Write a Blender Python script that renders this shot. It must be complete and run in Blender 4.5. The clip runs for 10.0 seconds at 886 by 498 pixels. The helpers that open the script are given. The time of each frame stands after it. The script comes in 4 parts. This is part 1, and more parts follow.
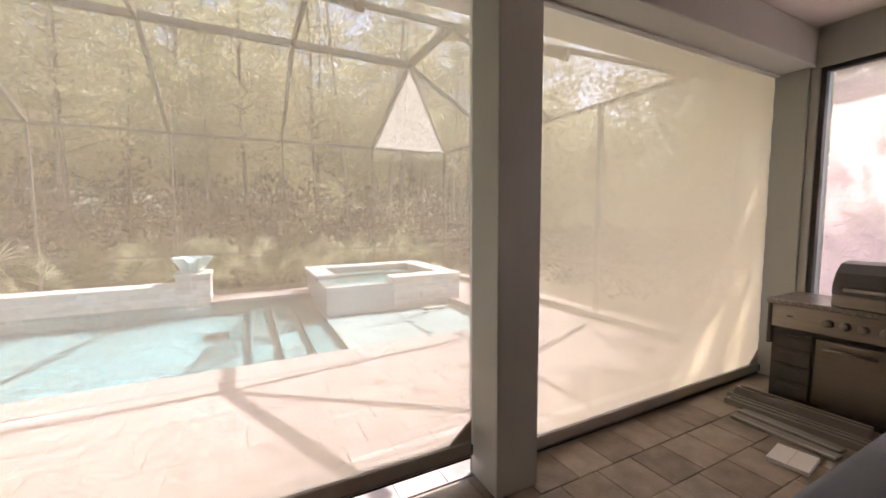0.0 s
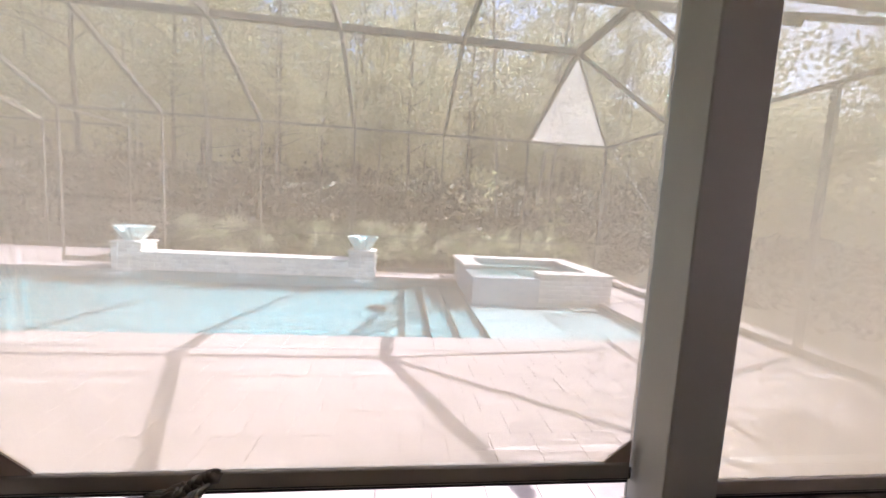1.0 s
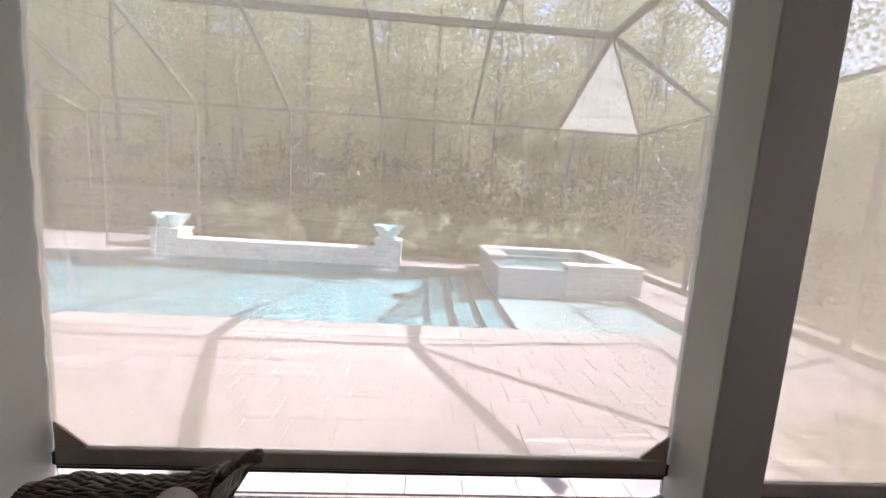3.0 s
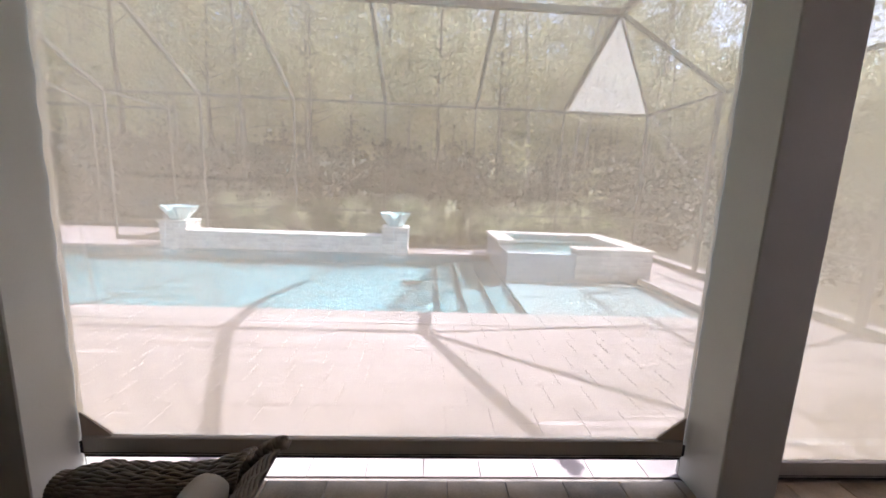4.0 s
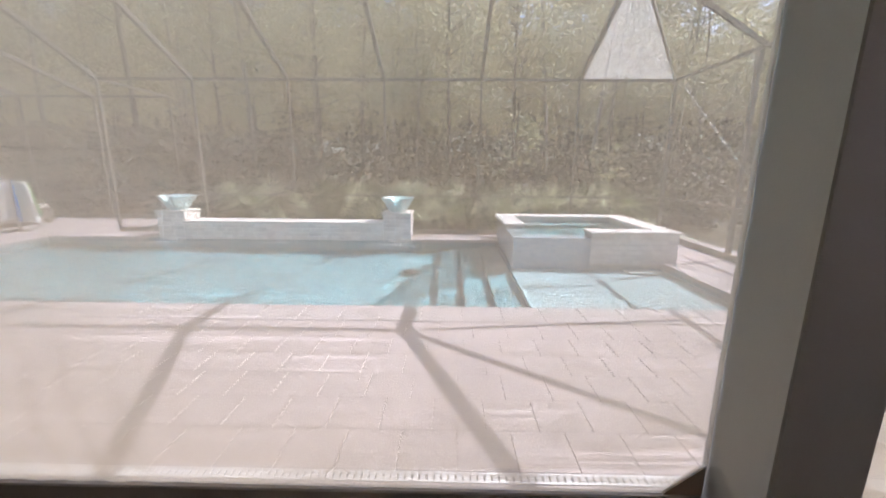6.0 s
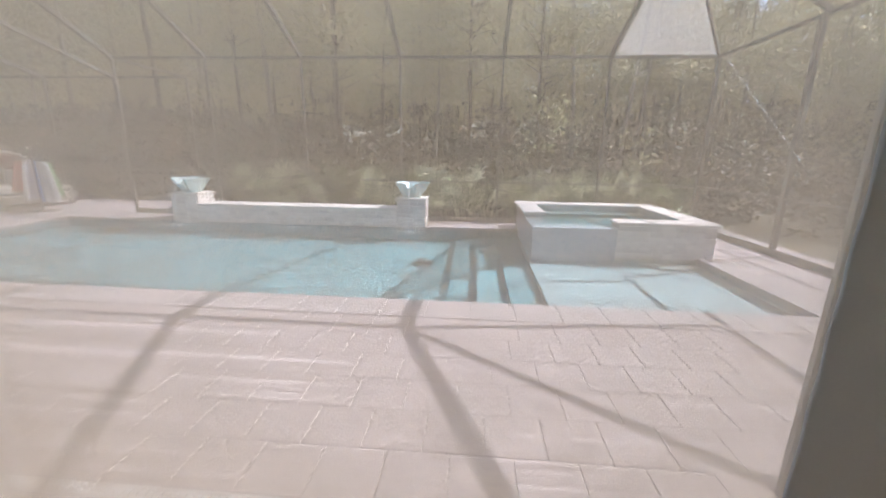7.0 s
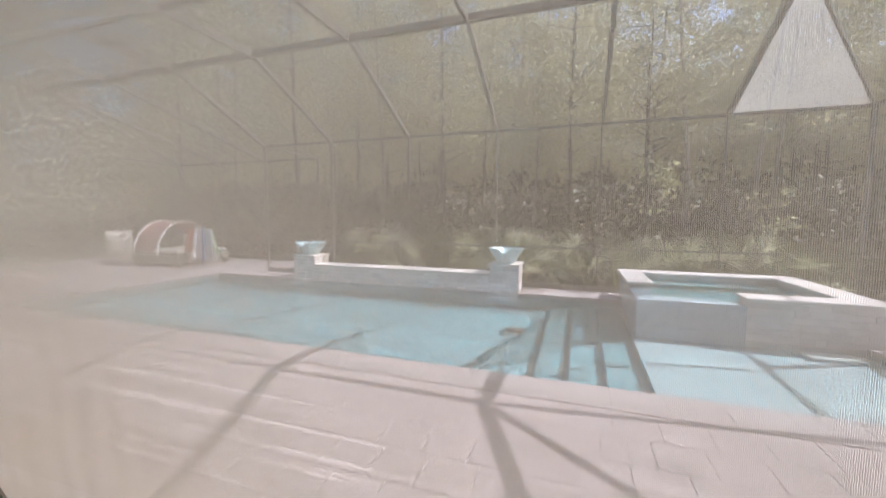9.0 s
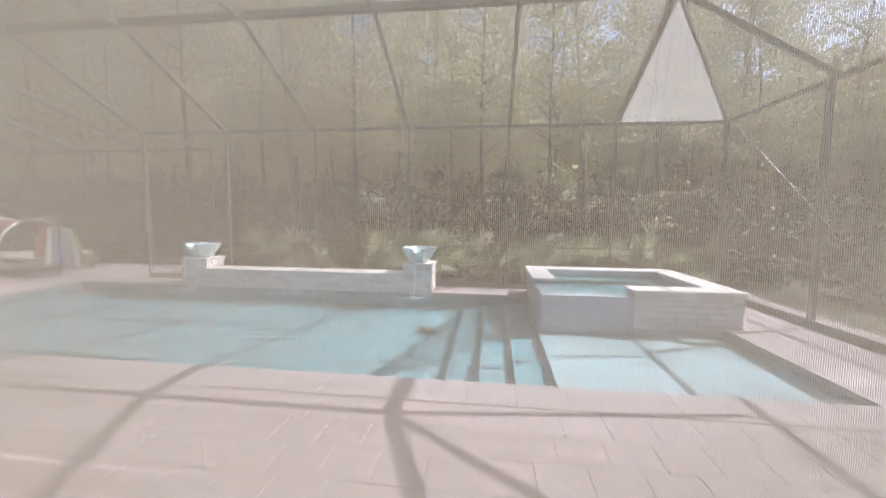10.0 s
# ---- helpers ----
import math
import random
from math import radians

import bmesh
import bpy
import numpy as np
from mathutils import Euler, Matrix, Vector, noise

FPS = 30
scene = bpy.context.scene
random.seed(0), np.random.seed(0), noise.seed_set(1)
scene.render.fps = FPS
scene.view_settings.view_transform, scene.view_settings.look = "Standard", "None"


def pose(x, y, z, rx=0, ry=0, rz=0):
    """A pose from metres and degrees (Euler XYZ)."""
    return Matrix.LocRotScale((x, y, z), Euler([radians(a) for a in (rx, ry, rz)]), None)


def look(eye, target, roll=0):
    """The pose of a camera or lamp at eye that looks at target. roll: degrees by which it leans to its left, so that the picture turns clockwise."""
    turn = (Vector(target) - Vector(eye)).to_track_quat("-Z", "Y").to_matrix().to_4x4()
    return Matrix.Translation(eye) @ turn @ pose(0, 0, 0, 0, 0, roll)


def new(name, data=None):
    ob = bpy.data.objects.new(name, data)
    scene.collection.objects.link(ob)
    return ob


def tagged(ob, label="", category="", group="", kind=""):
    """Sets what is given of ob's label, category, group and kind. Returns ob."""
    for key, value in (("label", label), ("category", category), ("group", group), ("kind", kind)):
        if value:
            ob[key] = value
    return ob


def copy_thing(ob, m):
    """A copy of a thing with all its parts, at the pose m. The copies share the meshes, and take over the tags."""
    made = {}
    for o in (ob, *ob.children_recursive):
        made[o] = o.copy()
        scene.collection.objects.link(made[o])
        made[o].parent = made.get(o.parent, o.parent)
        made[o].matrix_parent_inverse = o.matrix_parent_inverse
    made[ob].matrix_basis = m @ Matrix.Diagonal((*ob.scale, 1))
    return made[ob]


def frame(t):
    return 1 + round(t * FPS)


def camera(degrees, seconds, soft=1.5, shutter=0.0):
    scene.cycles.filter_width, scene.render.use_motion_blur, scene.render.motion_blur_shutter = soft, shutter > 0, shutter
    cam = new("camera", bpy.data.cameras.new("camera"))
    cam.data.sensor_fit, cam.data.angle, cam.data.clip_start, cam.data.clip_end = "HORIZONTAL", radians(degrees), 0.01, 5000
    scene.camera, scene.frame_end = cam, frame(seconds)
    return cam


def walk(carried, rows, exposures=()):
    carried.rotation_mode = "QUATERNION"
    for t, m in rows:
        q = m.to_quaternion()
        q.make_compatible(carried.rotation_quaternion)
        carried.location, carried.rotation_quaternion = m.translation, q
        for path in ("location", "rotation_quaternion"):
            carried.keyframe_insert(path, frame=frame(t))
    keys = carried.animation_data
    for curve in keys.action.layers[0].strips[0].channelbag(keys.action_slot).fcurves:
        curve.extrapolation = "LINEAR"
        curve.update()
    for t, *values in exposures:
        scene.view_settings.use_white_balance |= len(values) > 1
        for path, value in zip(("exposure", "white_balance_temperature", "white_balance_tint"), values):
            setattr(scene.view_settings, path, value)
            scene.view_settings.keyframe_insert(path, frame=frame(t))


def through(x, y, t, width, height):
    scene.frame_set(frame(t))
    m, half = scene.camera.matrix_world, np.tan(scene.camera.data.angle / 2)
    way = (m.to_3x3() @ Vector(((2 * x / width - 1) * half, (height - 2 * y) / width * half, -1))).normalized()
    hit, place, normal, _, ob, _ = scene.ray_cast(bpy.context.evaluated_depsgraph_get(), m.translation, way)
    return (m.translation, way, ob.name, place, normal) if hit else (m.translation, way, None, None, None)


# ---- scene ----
cam = camera(97.4, 10.0, soft=1.7)

PATH = [
    (0, (1.959, -2.018, 1.646), (2.869, -0.245, 1.479), -0.3),
    (0.5, (1.88, -1.944, 1.61), (2.278, 0.006, 1.404), 1.5),
    (1, (1.832, -1.928, 1.601), (2.065, 0.048, 1.394), 3.2),
    (1.5, (1.786, -1.912, 1.594), (1.956, 0.067, 1.362), 4.0),
    (2, (1.775, -1.91, 1.589), (1.906, 0.072, 1.357), 3.9),
    (3.5, (1.78, -1.888, 1.581), (1.889, 0.087, 1.284), 3.2),
    (4, (1.737, -1.882, 1.576), (1.83, 0.088, 1.244), 2.2),
    (4.5, (1.694, -1.809, 1.537), (1.745, 0.161, 1.195), 0.9),
    (5, (1.797, -1.701, 1.514), (1.786, 0.272, 1.188), -0.0),
    (5.5, (2.006, -1.546, 1.538), (1.978, 0.423, 1.188), 0.3),
    (6.8, (2.284, -1.024, 1.445), (2.222, 0.916, 0.965), 0.9),
    (7, (2.294, -0.971, 1.46), (2.151, 0.966, 0.982), 0.9),
    (7.5, (2.397, -0.921, 1.462), (1.887, 0.965, 1.034), 0.4),
    (8, (2.41, -0.892, 1.439), (1.632, 0.92, 1.109), -0.1),
    (8.5, (2.414, -0.868, 1.455), (1.643, 0.964, 1.238), 0.6),
    (9, (2.435, -0.885, 1.491), (1.781, 0.998, 1.328), 0.3),
    (9.5, (2.496, -0.818, 1.494), (2.036, 1.122, 1.334), 0.2),
    (10, (2.499, -0.686, 1.49), (2.252, 1.292, 1.324), 0.5),
]
walk(cam, [(t, look(eye, target, roll)) for t, eye, target, roll in PATH], exposures=[(0.0, 1.80, 6700, 17.0), (0.6, 1.77, 6100, 17.5), (2.0, 1.75, 5950, 17.0), (4.5, 1.64, 5850, 16.0), (5.5, 1.45, 5850, 15.5), (7.0, 1.15, 5850, 15.0), (8.5, 1.08, 5850, 15.0), (9.0, 1.10, 5850, 15.0), (9.5, 1.20, 5900, 15.5), (10.0, 1.21, 5900, 15.5)])

# ---- sun and sky ----
SUN_DIR = Vector((0.697, 0.285, 1.0)).normalized()
world = bpy.data.worlds.new("sky")
scene.world = world
world.use_nodes = True
wn = world.node_tree.nodes
sky = wn.new("ShaderNodeTexSky")
sky.sky_type = "NISHITA"
sky.sun_disc = False
sky.dust_density = 3.0
sky.sun_elevation = math.asin(SUN_DIR.z)
sky.sun_rotation = math.atan2(SUN_DIR.x, SUN_DIR.y)
world.node_tree.links.new(sky.outputs[0], wn["Background"].inputs[0])
wn["Background"].inputs[1].default_value = 0.15

sun_data = bpy.data.lights.new("sun", "SUN")
sun_data.energy = 4.0
sun_data.angle = radians(0.55)
sun_data.color = (1.0, 0.96, 0.90)
sun = new("sun", sun_data)
sun.matrix_world = look(SUN_DIR * 30, (0, 0, 0))


# ---- materials ----
def material(name, color, rough=0.6, vary=0.15, scale=6.0, fine=60.0, bump=0.15, metal=0.0, tone=None, spec=0.5, per_piece=0.0, per_island=0.0, stretch=(1, 1, 1)):
    """A surface with broad stains, fine grain and relief."""
    m = bpy.data.materials.new(name)
    m.use_nodes = True
    nt = m.node_tree
    n, link = nt.nodes, nt.links.new
    b = n["Principled BSDF"]
    b.inputs["Roughness"].default_value = rough
    b.inputs["Metallic"].default_value = metal
    b.inputs["Specular IOR Level"].default_value = spec
    geo = n.new("ShaderNodeNewGeometry")
    mp = n.new("ShaderNodeMapping")
    mp.inputs["Scale"].default_value = stretch
    link(geo.outputs["Position"], mp.inputs["Vector"])
    broad = n.new("ShaderNodeTexNoise")
    broad.inputs["Scale"].default_value = scale
    broad.inputs["Detail"].default_value = 5
    grain = n.new("ShaderNodeTexNoise")
    grain.inputs["Scale"].default_value = fine
    grain.inputs["Detail"].default_value = 4
    link(mp.outputs[0], broad.inputs["Vector"])
    link(mp.outputs[0], grain.inputs["Vector"])
    add = n.new("ShaderNodeMath")
    add.operation = "MULTIPLY_ADD"
    link(grain.outputs[0], add.inputs[0])
    add.inputs[1].default_value = 0.45
    link(broad.outputs[0], add.inputs[2])
    last = add.outputs[0]
    if per_piece or per_island:
        if per_piece:
            info = n.new("ShaderNodeObjectInfo")
            rnd = info.outputs["Random"]
        else:
            rnd = geo.outputs["Random Per Island"]
        pm = n.new("ShaderNodeMath")
        pm.operation = "MULTIPLY_ADD"
        link(rnd, pm.inputs[0])
        pm.inputs[1].default_value = per_piece or per_island
        link(last, pm.inputs[2])
        sub = n.new("ShaderNodeMath")
        sub.operation = "SUBTRACT"
        link(pm.outputs[0], sub.inputs[0])
        sub.inputs[1].default_value = (per_piece or per_island) / 2
        last = sub.outputs[0]
    ramp = n.new("ShaderNodeValToRGB")
    ramp.color_ramp.elements[0].position = 0.4
    ramp.color_ramp.elements[1].position = 1.05
    c = Vector(color)
    t = Vector(tone) if tone else c
    ramp.color_ramp.elements[0].color = (*(max(v, 0.0) for v in t * (1 - vary)), 1)
    ramp.color_ramp.elements[1].color = (*(min(v, 0.95) for v in c * (1 + vary)), 1)
    link(last, ramp.inputs[0])
    link(ramp.outputs[0], b.inputs["Base Color"])
    if bump:
        bp = n.new("ShaderNodeBump")
        bp.inputs["Strength"].default_value = bump
        bp.inputs["Distance"].default_value = 0.01
        link(last, bp.inputs["Height"])
        link(bp.outputs[0], b.inputs["Normal"])
    return m


def leaf_material(name, color, through, per=0.6, share=0.35, dark=None):
    """Leaves: matt, a little light passes through, each clump differs."""
    m = bpy.data.materials.new(name)
    m.use_nodes = True
    nt = m.node_tree
    n, link = nt.nodes, nt.links.new
    b, out = n["Principled BSDF"], n["Material Output"]
    geo = n.new("ShaderNodeNewGeometry")
    ramp = n.new("ShaderNodeValToRGB")
    c = Vector(color)
    ramp.color_ramp.elements[0].color = (*(c * (1 - per)), 1)
    ramp.color_ramp.elements[1].color = (c.x * (1 + per), c.y * (1 + per * 0.8), c.z * (1 + per * 0.3), 1)
    b.inputs["Roughness"].default_value = 0.5
    tr = n.new("ShaderNodeBsdfTranslucent")
    tr.inputs["Color"].default_value = (*through, 1)
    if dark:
        # most fans are deep green; pale ones carry sunlit brightness in their colour
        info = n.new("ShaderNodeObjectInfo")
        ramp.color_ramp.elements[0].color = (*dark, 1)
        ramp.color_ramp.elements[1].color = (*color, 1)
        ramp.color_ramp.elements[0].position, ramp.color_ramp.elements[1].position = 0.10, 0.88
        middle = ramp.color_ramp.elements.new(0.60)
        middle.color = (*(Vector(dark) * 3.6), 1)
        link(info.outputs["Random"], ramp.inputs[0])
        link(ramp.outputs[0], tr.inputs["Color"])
    else:
        link(geo.outputs["Random Per Island"], ramp.inputs[0])
    link(ramp.outputs[0], b.inputs["Base Color"])
    mix = n.new("ShaderNodeMixShader")
    mix.inputs[0].default_value = share
    link(b.outputs[0], mix.inputs[1])
    link(tr.outputs[0], mix.inputs[2])
    link(mix.outputs[0], out.inputs[0])
    return m


def fabric_material(name, openness, face, glow, share=0.6, pitch=0.0006, axis=0, rib=1.0):
    """Woven solar-screen cloth: fine holes between the threads, and threads that pass a warm glow."""
    m = bpy.data.materials.new(name)
    m.use_nodes = True
    nt = m.node_tree
    n, link = nt.nodes, nt.links.new
    out = n["Material Output"]
    n.remove(n["Principled BSDF"])
    geo = n.new("ShaderNodeNewGeometry")
    sep = n.new("ShaderNodeSeparateXYZ")
    link(geo.outputs["Position"], sep.inputs[0])

    # threads are not quite evenly spaced
    uneven = n.new("ShaderNodeTexNoise")
    uneven.inputs["Scale"].default_value = 600
    uneven.inputs["Detail"].default_value = 0
    link(geo.outputs["Position"], uneven.inputs["Vector"])
    wobble = n.new("ShaderNodeMath")
    wobble.operation = "MULTIPLY"
    link(uneven.outputs[0], wobble.inputs[0])
    wobble.inputs[1].default_value = 9.0

    def threads(socket, size, even=False):
        k = n.new("ShaderNodeMath")
        k.operation = "MULTIPLY_ADD"
        link(socket, k.inputs[0])
        k.inputs[1].default_value = 2 * math.pi / size
        if even:
            k.inputs[2].default_value = 0.0
        else:
            link(wobble.outputs[0], k.inputs[2])
        s = n.new("ShaderNodeMath")
        s.operation = "SINE"
        link(k.outputs[0], s.inputs[0])
        return s.outputs[0]

    a, b2 = threads(sep.outputs[axis], pitch), threads(sep.outputs[2], pitch * 0.62)
    cloud = n.new("ShaderNodeTexNoise")
    cloud.inputs["Scale"].default_value = 2.2
    cloud.inputs["Detail"].default_value = 3
    streak = n.new("ShaderNodeTexNoise")
    streak.inputs["Scale"].default_value = 1.0
    mp = n.new("ShaderNodeMapping")
    mp.inputs["Scale"].default_value = (0.5, 0.5, 38)
    link(geo.outputs["Position"], mp.inputs[0])
    link(mp.outputs[0], streak.inputs["Vector"])

    def madd(x, k, y):
        f = n.new("ShaderNodeMath")
        f.operation = "MULTIPLY_ADD"
        link(x, f.inputs[0])
        f.inputs[1].default_value = k
        if isinstance(y, float):
            f.inputs[2].default_value = y
        else:
            link(y, f.inputs[2])
        return f.outputs[0]

    fz = max(0.85, math.sqrt(openness))
    fx = openness / fz

    def gaps(wave, share, less=0.0):
        # threads leave gaps over this share of their pitch, a little more here and less there
        w = madd(cloud.outputs[0], 0.30, wave)
        w = madd(streak.outputs[0], 0.26, w)
        g = n.new("ShaderNodeMath")
        g.operation = "GREATER_THAN"
        link(w, g.inputs[0])
        g.inputs[1].default_value = math.cos(math.pi * share) + 0.28 + less
        return g.outputs[0]

    # every few threads one is thicker, which gives a faint upright rib
    thick = threads(sep.outputs[axis], 0.0036, True)
    low = n.new("ShaderNodeMath")
    low.operation = "MULTIPLY"
    link(gaps(madd(thick, rib / 2, a), fx, rib / 2), low.inputs[0])
    link(gaps(b2, fz), low.inputs[1])
    clear = n.new("ShaderNodeBsdfTransparent")
    dif = n.new("ShaderNodeBsdfDiffuse")
    dif.inputs[0].default_value = (*face, 1)
    tra = n.new("ShaderNodeBsdfTranslucent")
    tra.inputs[0].default_value = (*glow, 1)
    body = n.new("ShaderNodeMixShader")
    body.inputs[0].default_value = share
    link(dif.outputs[0], body.inputs[1])
    link(tra.outputs[0], body.inputs[2])
    mix = n.new("ShaderNodeMixShader")
    link(low.outputs[0], mix.inputs[0])
    link(body.outputs[0], mix.inputs[1])
    link(clear.outputs[0], mix.inputs[2])
    link(mix.outputs[0], out.inputs[0])
    return m


def water_material(name, color, ripple=0.25, size=7.0):
    m = bpy.data.materials.new(name)
    m.use_nodes = True
    nt = m.node_tree
    n, link = nt.nodes, nt.links.new
    out = n["Material Output"]
    n.remove(n["Principled BSDF"])
    geo = n.new("ShaderNodeNewGeometry")
    wave = n.new("ShaderNodeTexNoise")
    wave.inputs["Scale"].default_value = size
    wave.inputs["Detail"].default_value = 3
    link(geo.outputs["Position"], wave.inputs["Vector"])
    bp = n.new("ShaderNodeBump")
    bp.inputs["Strength"].default_value = ripple
    bp.inputs["Distance"].default_value = 0.05
    link(wave.outputs[0], bp.inputs["Height"])
    ref = n.new("ShaderNodeBsdfRefraction")
    ref.inputs["Color"].default_value = (*color, 1)
    ref.inputs["IOR"].default_value = 1.33
    ref.inputs["Roughness"].default_value = 0.0
    gls = n.new("ShaderNodeBsdfGlossy")
    gls.inputs["Roughness"].default_value = 0.03
    fr = n.new("ShaderNodeFresnel")
    fr.inputs["IOR"].default_value = 1.33
    mix = n.new("ShaderNodeMixShader")
    # the broad waves are in the mesh; the fine ripple only breaks up the reflection
    link(bp.outputs[0], gls.inputs["Normal"])
    link(fr.outputs[0], mix.inputs[0])
    link(ref.outputs[0], mix.inputs[1])
    link(gls.outputs[0], mix.inputs[2])
    link(mix.outputs[0], out.inputs[0])
    return m


def ledger_material(name, color):
    """Split-face stacked stone in thin courses."""
    m = material(name, color, 0.8, 0.2, 5, 50, 0)
    nt = m.node_tree
    n, link = nt.nodes, nt.links.new
    b = n["Principled BSDF"]
    geo = n.new("ShaderNodeNewGeometry")
    sep = n.new("ShaderNodeSeparateXYZ")
    link(geo.outputs["Position"], sep.inputs[0])
    add = n.new("ShaderNodeMath")
    link(sep.outputs[0], add.inputs[0])
    link(sep.outputs[1], add.inputs[1])
    com = n.new("ShaderNodeCombineXYZ")
    link(add.outputs[0], com.inputs[0])
    link(sep.outputs[2], com.inputs[1])
    br = n.new("ShaderNodeTexBrick")
    br.inputs["Scale"].default_value = 1.0
    br.inputs["Brick Width"].default_value = 0.24
    br.inputs["Row Height"].default_value = 0.055
    br.inputs["Mortar Size"].default_value = 0.004
    br.inputs["Bias"].default_value = 0.1
    c = Vector(color)
    br.inputs["Color1"].default_value = (*(min(v * 1.2, 0.9) for v in c), 1)
    br.inputs["Color2"].default_value = (c.x * 0.72, c.y * 0.69, c.z * 0.66, 1)
    br.inputs["Mortar"].default_value = (*(c * 0.45), 1)
    link(com.outputs[0], br.inputs["Vector"])
    mul = n.new("ShaderNodeMix")
    mul.data_type = "RGBA"
    mul.blend_type = "MIX"
    mul.inputs[0].default_value = 0.25
    link(br.outputs["Color"], mul.inputs[6])
    ramp = next(x for x in n if x.bl_idname == "ShaderNodeValToRGB")
    link(ramp.outputs[0], mul.inputs[7])
    link(mul.outputs[2], b.inputs["Base Color"])
    bp = n.new("ShaderNodeBump")
    bp.inputs["Strength"].default_value = 0.7
    bp.inputs["Distance"].default_value = 0.02
    link(br.outputs["Color"], bp.inputs["Height"])
    link(bp.outputs[0], b.inputs["Normal"])
    return m


def mosaic_material(name, one, two, size=0.05):
    """Small glazed tiles."""
    m = bpy.data.materials.new(name)
    m.use_nodes = True
    nt = m.node_tree
    n, link = nt.nodes, nt.links.new
    b = n["Principled BSDF"]
    geo = n.new("ShaderNodeNewGeometry")
    vor = n.new("ShaderNodeTexVoronoi")
    vor.distance = "CHEBYCHEV"
    vor.inputs["Scale"].default_value = 1 / size
    vor.inputs["Randomness"].default_value = 0.0
    link(geo.outputs["Position"], vor.inputs["Vector"])
    sep = n.new("ShaderNodeSeparateColor")
    link(vor.outputs["Color"], sep.inputs[0])
    ramp = n.new("ShaderNodeValToRGB")
    ramp.color_ramp.elements[0].color = (*one, 1)
    ramp.color_ramp.elements[1].color = (*two, 1)
    link(sep.outputs[0], ramp.inputs[0])
    link(ramp.outputs[0], b.inputs["Base Color"])
    b.inputs["Roughness"].default_value = 0.2
    return m


M_PAINT = material("greige_paint", (0.44, 0.452, 0.415), 0.55, 0.05, 2.5, 120, 0.05)
M_TRIM = material("light_trim_paint", (0.55, 0.55, 0.52), 0.5, 0.05, 3, 90, 0.04)
M_CEIL = material("ceiling_stipple", (0.60, 0.57, 0.52), 0.8, 0.06, 4, 140, 0.4)
M_STUCCO = material("stucco", (0.58, 0.52, 0.44), 0.85, 0.1, 4, 160, 0.5)
M_PAVER = material("patio_paver", (0.395, 0.337, 0.328), 0.8, 0.08, 5, 90, 0.08, per_piece=0.2, tone=(0.35, 0.297, 0.287))
M_PAVER_FAR = material("patio_paver_joined", (0.395, 0.337, 0.328), 0.8, 0.08, 5, 90, 0.08, per_island=0.2, tone=(0.35, 0.297, 0.287))
M_TILE = material("lanai_paver", (0.285, 0.228, 0.168), 0.5, 0.25, 7, 80, 0.3, per_piece=0.45, tone=(0.225, 0.176, 0.126))
M_TILE_FAR = material("lanai_paver_joined", (0.285, 0.228, 0.168), 0.5, 0.25, 7, 80, 0.3, per_island=0.45, tone=(0.225, 0.176, 0.126))
M_JOINT = material("sand_joint", (0.30, 0.26, 0.23), 0.95, 0.2, 20, 200, 0.3)
M_COPING = material("coping_stone", (0.385, 0.336, 0.326), 0.75, 0.1, 6, 110, 0.2, per_piece=0.3)
M_LEDGER = ledger_material("stacked_ledger_stone", (0.76, 0.71, 0.66))
M_CAP = material("pale_cap_stone", (0.72, 0.67, 0.61), 0.75, 0.1, 5, 90, 0.2)
M_MOSAIC = mosaic_material("grey_glass_mosaic", (0.32, 0.36, 0.40), (0.55, 0.57, 0.60), 0.045)
M_BAND = mosaic_material("waterline_tile", (0.13, 0.17, 0.20), (0.28, 0.31, 0.33), 0.075)
# Mottling in the plaster colour imitates rippling light on the pool floor.
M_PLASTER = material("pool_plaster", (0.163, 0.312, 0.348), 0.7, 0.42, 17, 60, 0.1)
ripple_light = next(x for x in M_PLASTER.node_tree.nodes if x.bl_idname == "ShaderNodeValToRGB").color_ramp
ripple_light.elements[0].position, ripple_light.elements[1].position = 0.65, 0.80
# Paler plaster copy; the brighter light under shallow water is painted in.
M_SHELF = material("shallow_lit_plaster", (0.37, 0.44, 0.455), 0.7, 0.10, 3, 60, 0.1)
M_WATER = water_material("pool_water", (0.78, 0.92, 0.94), 0.6, 12.0)
M_SPAWATER = water_material("spa_water", (0.80, 0.96, 0.97), 0.3, 9.0)
M_STREAM = fabric_material("falling_water_veil", 0.6, (0.80, 0.84, 0.85), (0.80, 0.84, 0.85), 0.5, pitch=0.004)
M_STONE = material("split_stone", (0.80, 0.75, 0.71), 0.8, 0.14, 7, 60, 0.5, per_piece=0.5, tone=(0.66, 0.60, 0.57))
M_BOWL = material("pale_aqua_glaze", (0.62, 0.76, 0.74), 0.3, 0.08, 6, 60, 0.06)
M_ALU = material("bronze_aluminium", (0.155, 0.138, 0.115), 0.5, 0.12, 3, 80, 0.03)
M_BAR = material("taupe_bar_coating", (0.40, 0.38, 0.355), 0.4, 0.06, 4, 100, 0.03, metal=0.3)
M_SEAL = material("black_rubber_seal", (0.012, 0.012, 0.012), 0.7, 0.2, 20, 200, 0.1)
M_PATCH = material("tan_vinyl_patch", (0.44, 0.37, 0.31), 0.7, 0.08, 10, 150, 0.05)
M_FABRIC = fabric_material("solar_screen_cloth", 0.795, (0.68, 0.645, 0.59), (0.84, 0.795, 0.705), 0.94, rib=1.75)
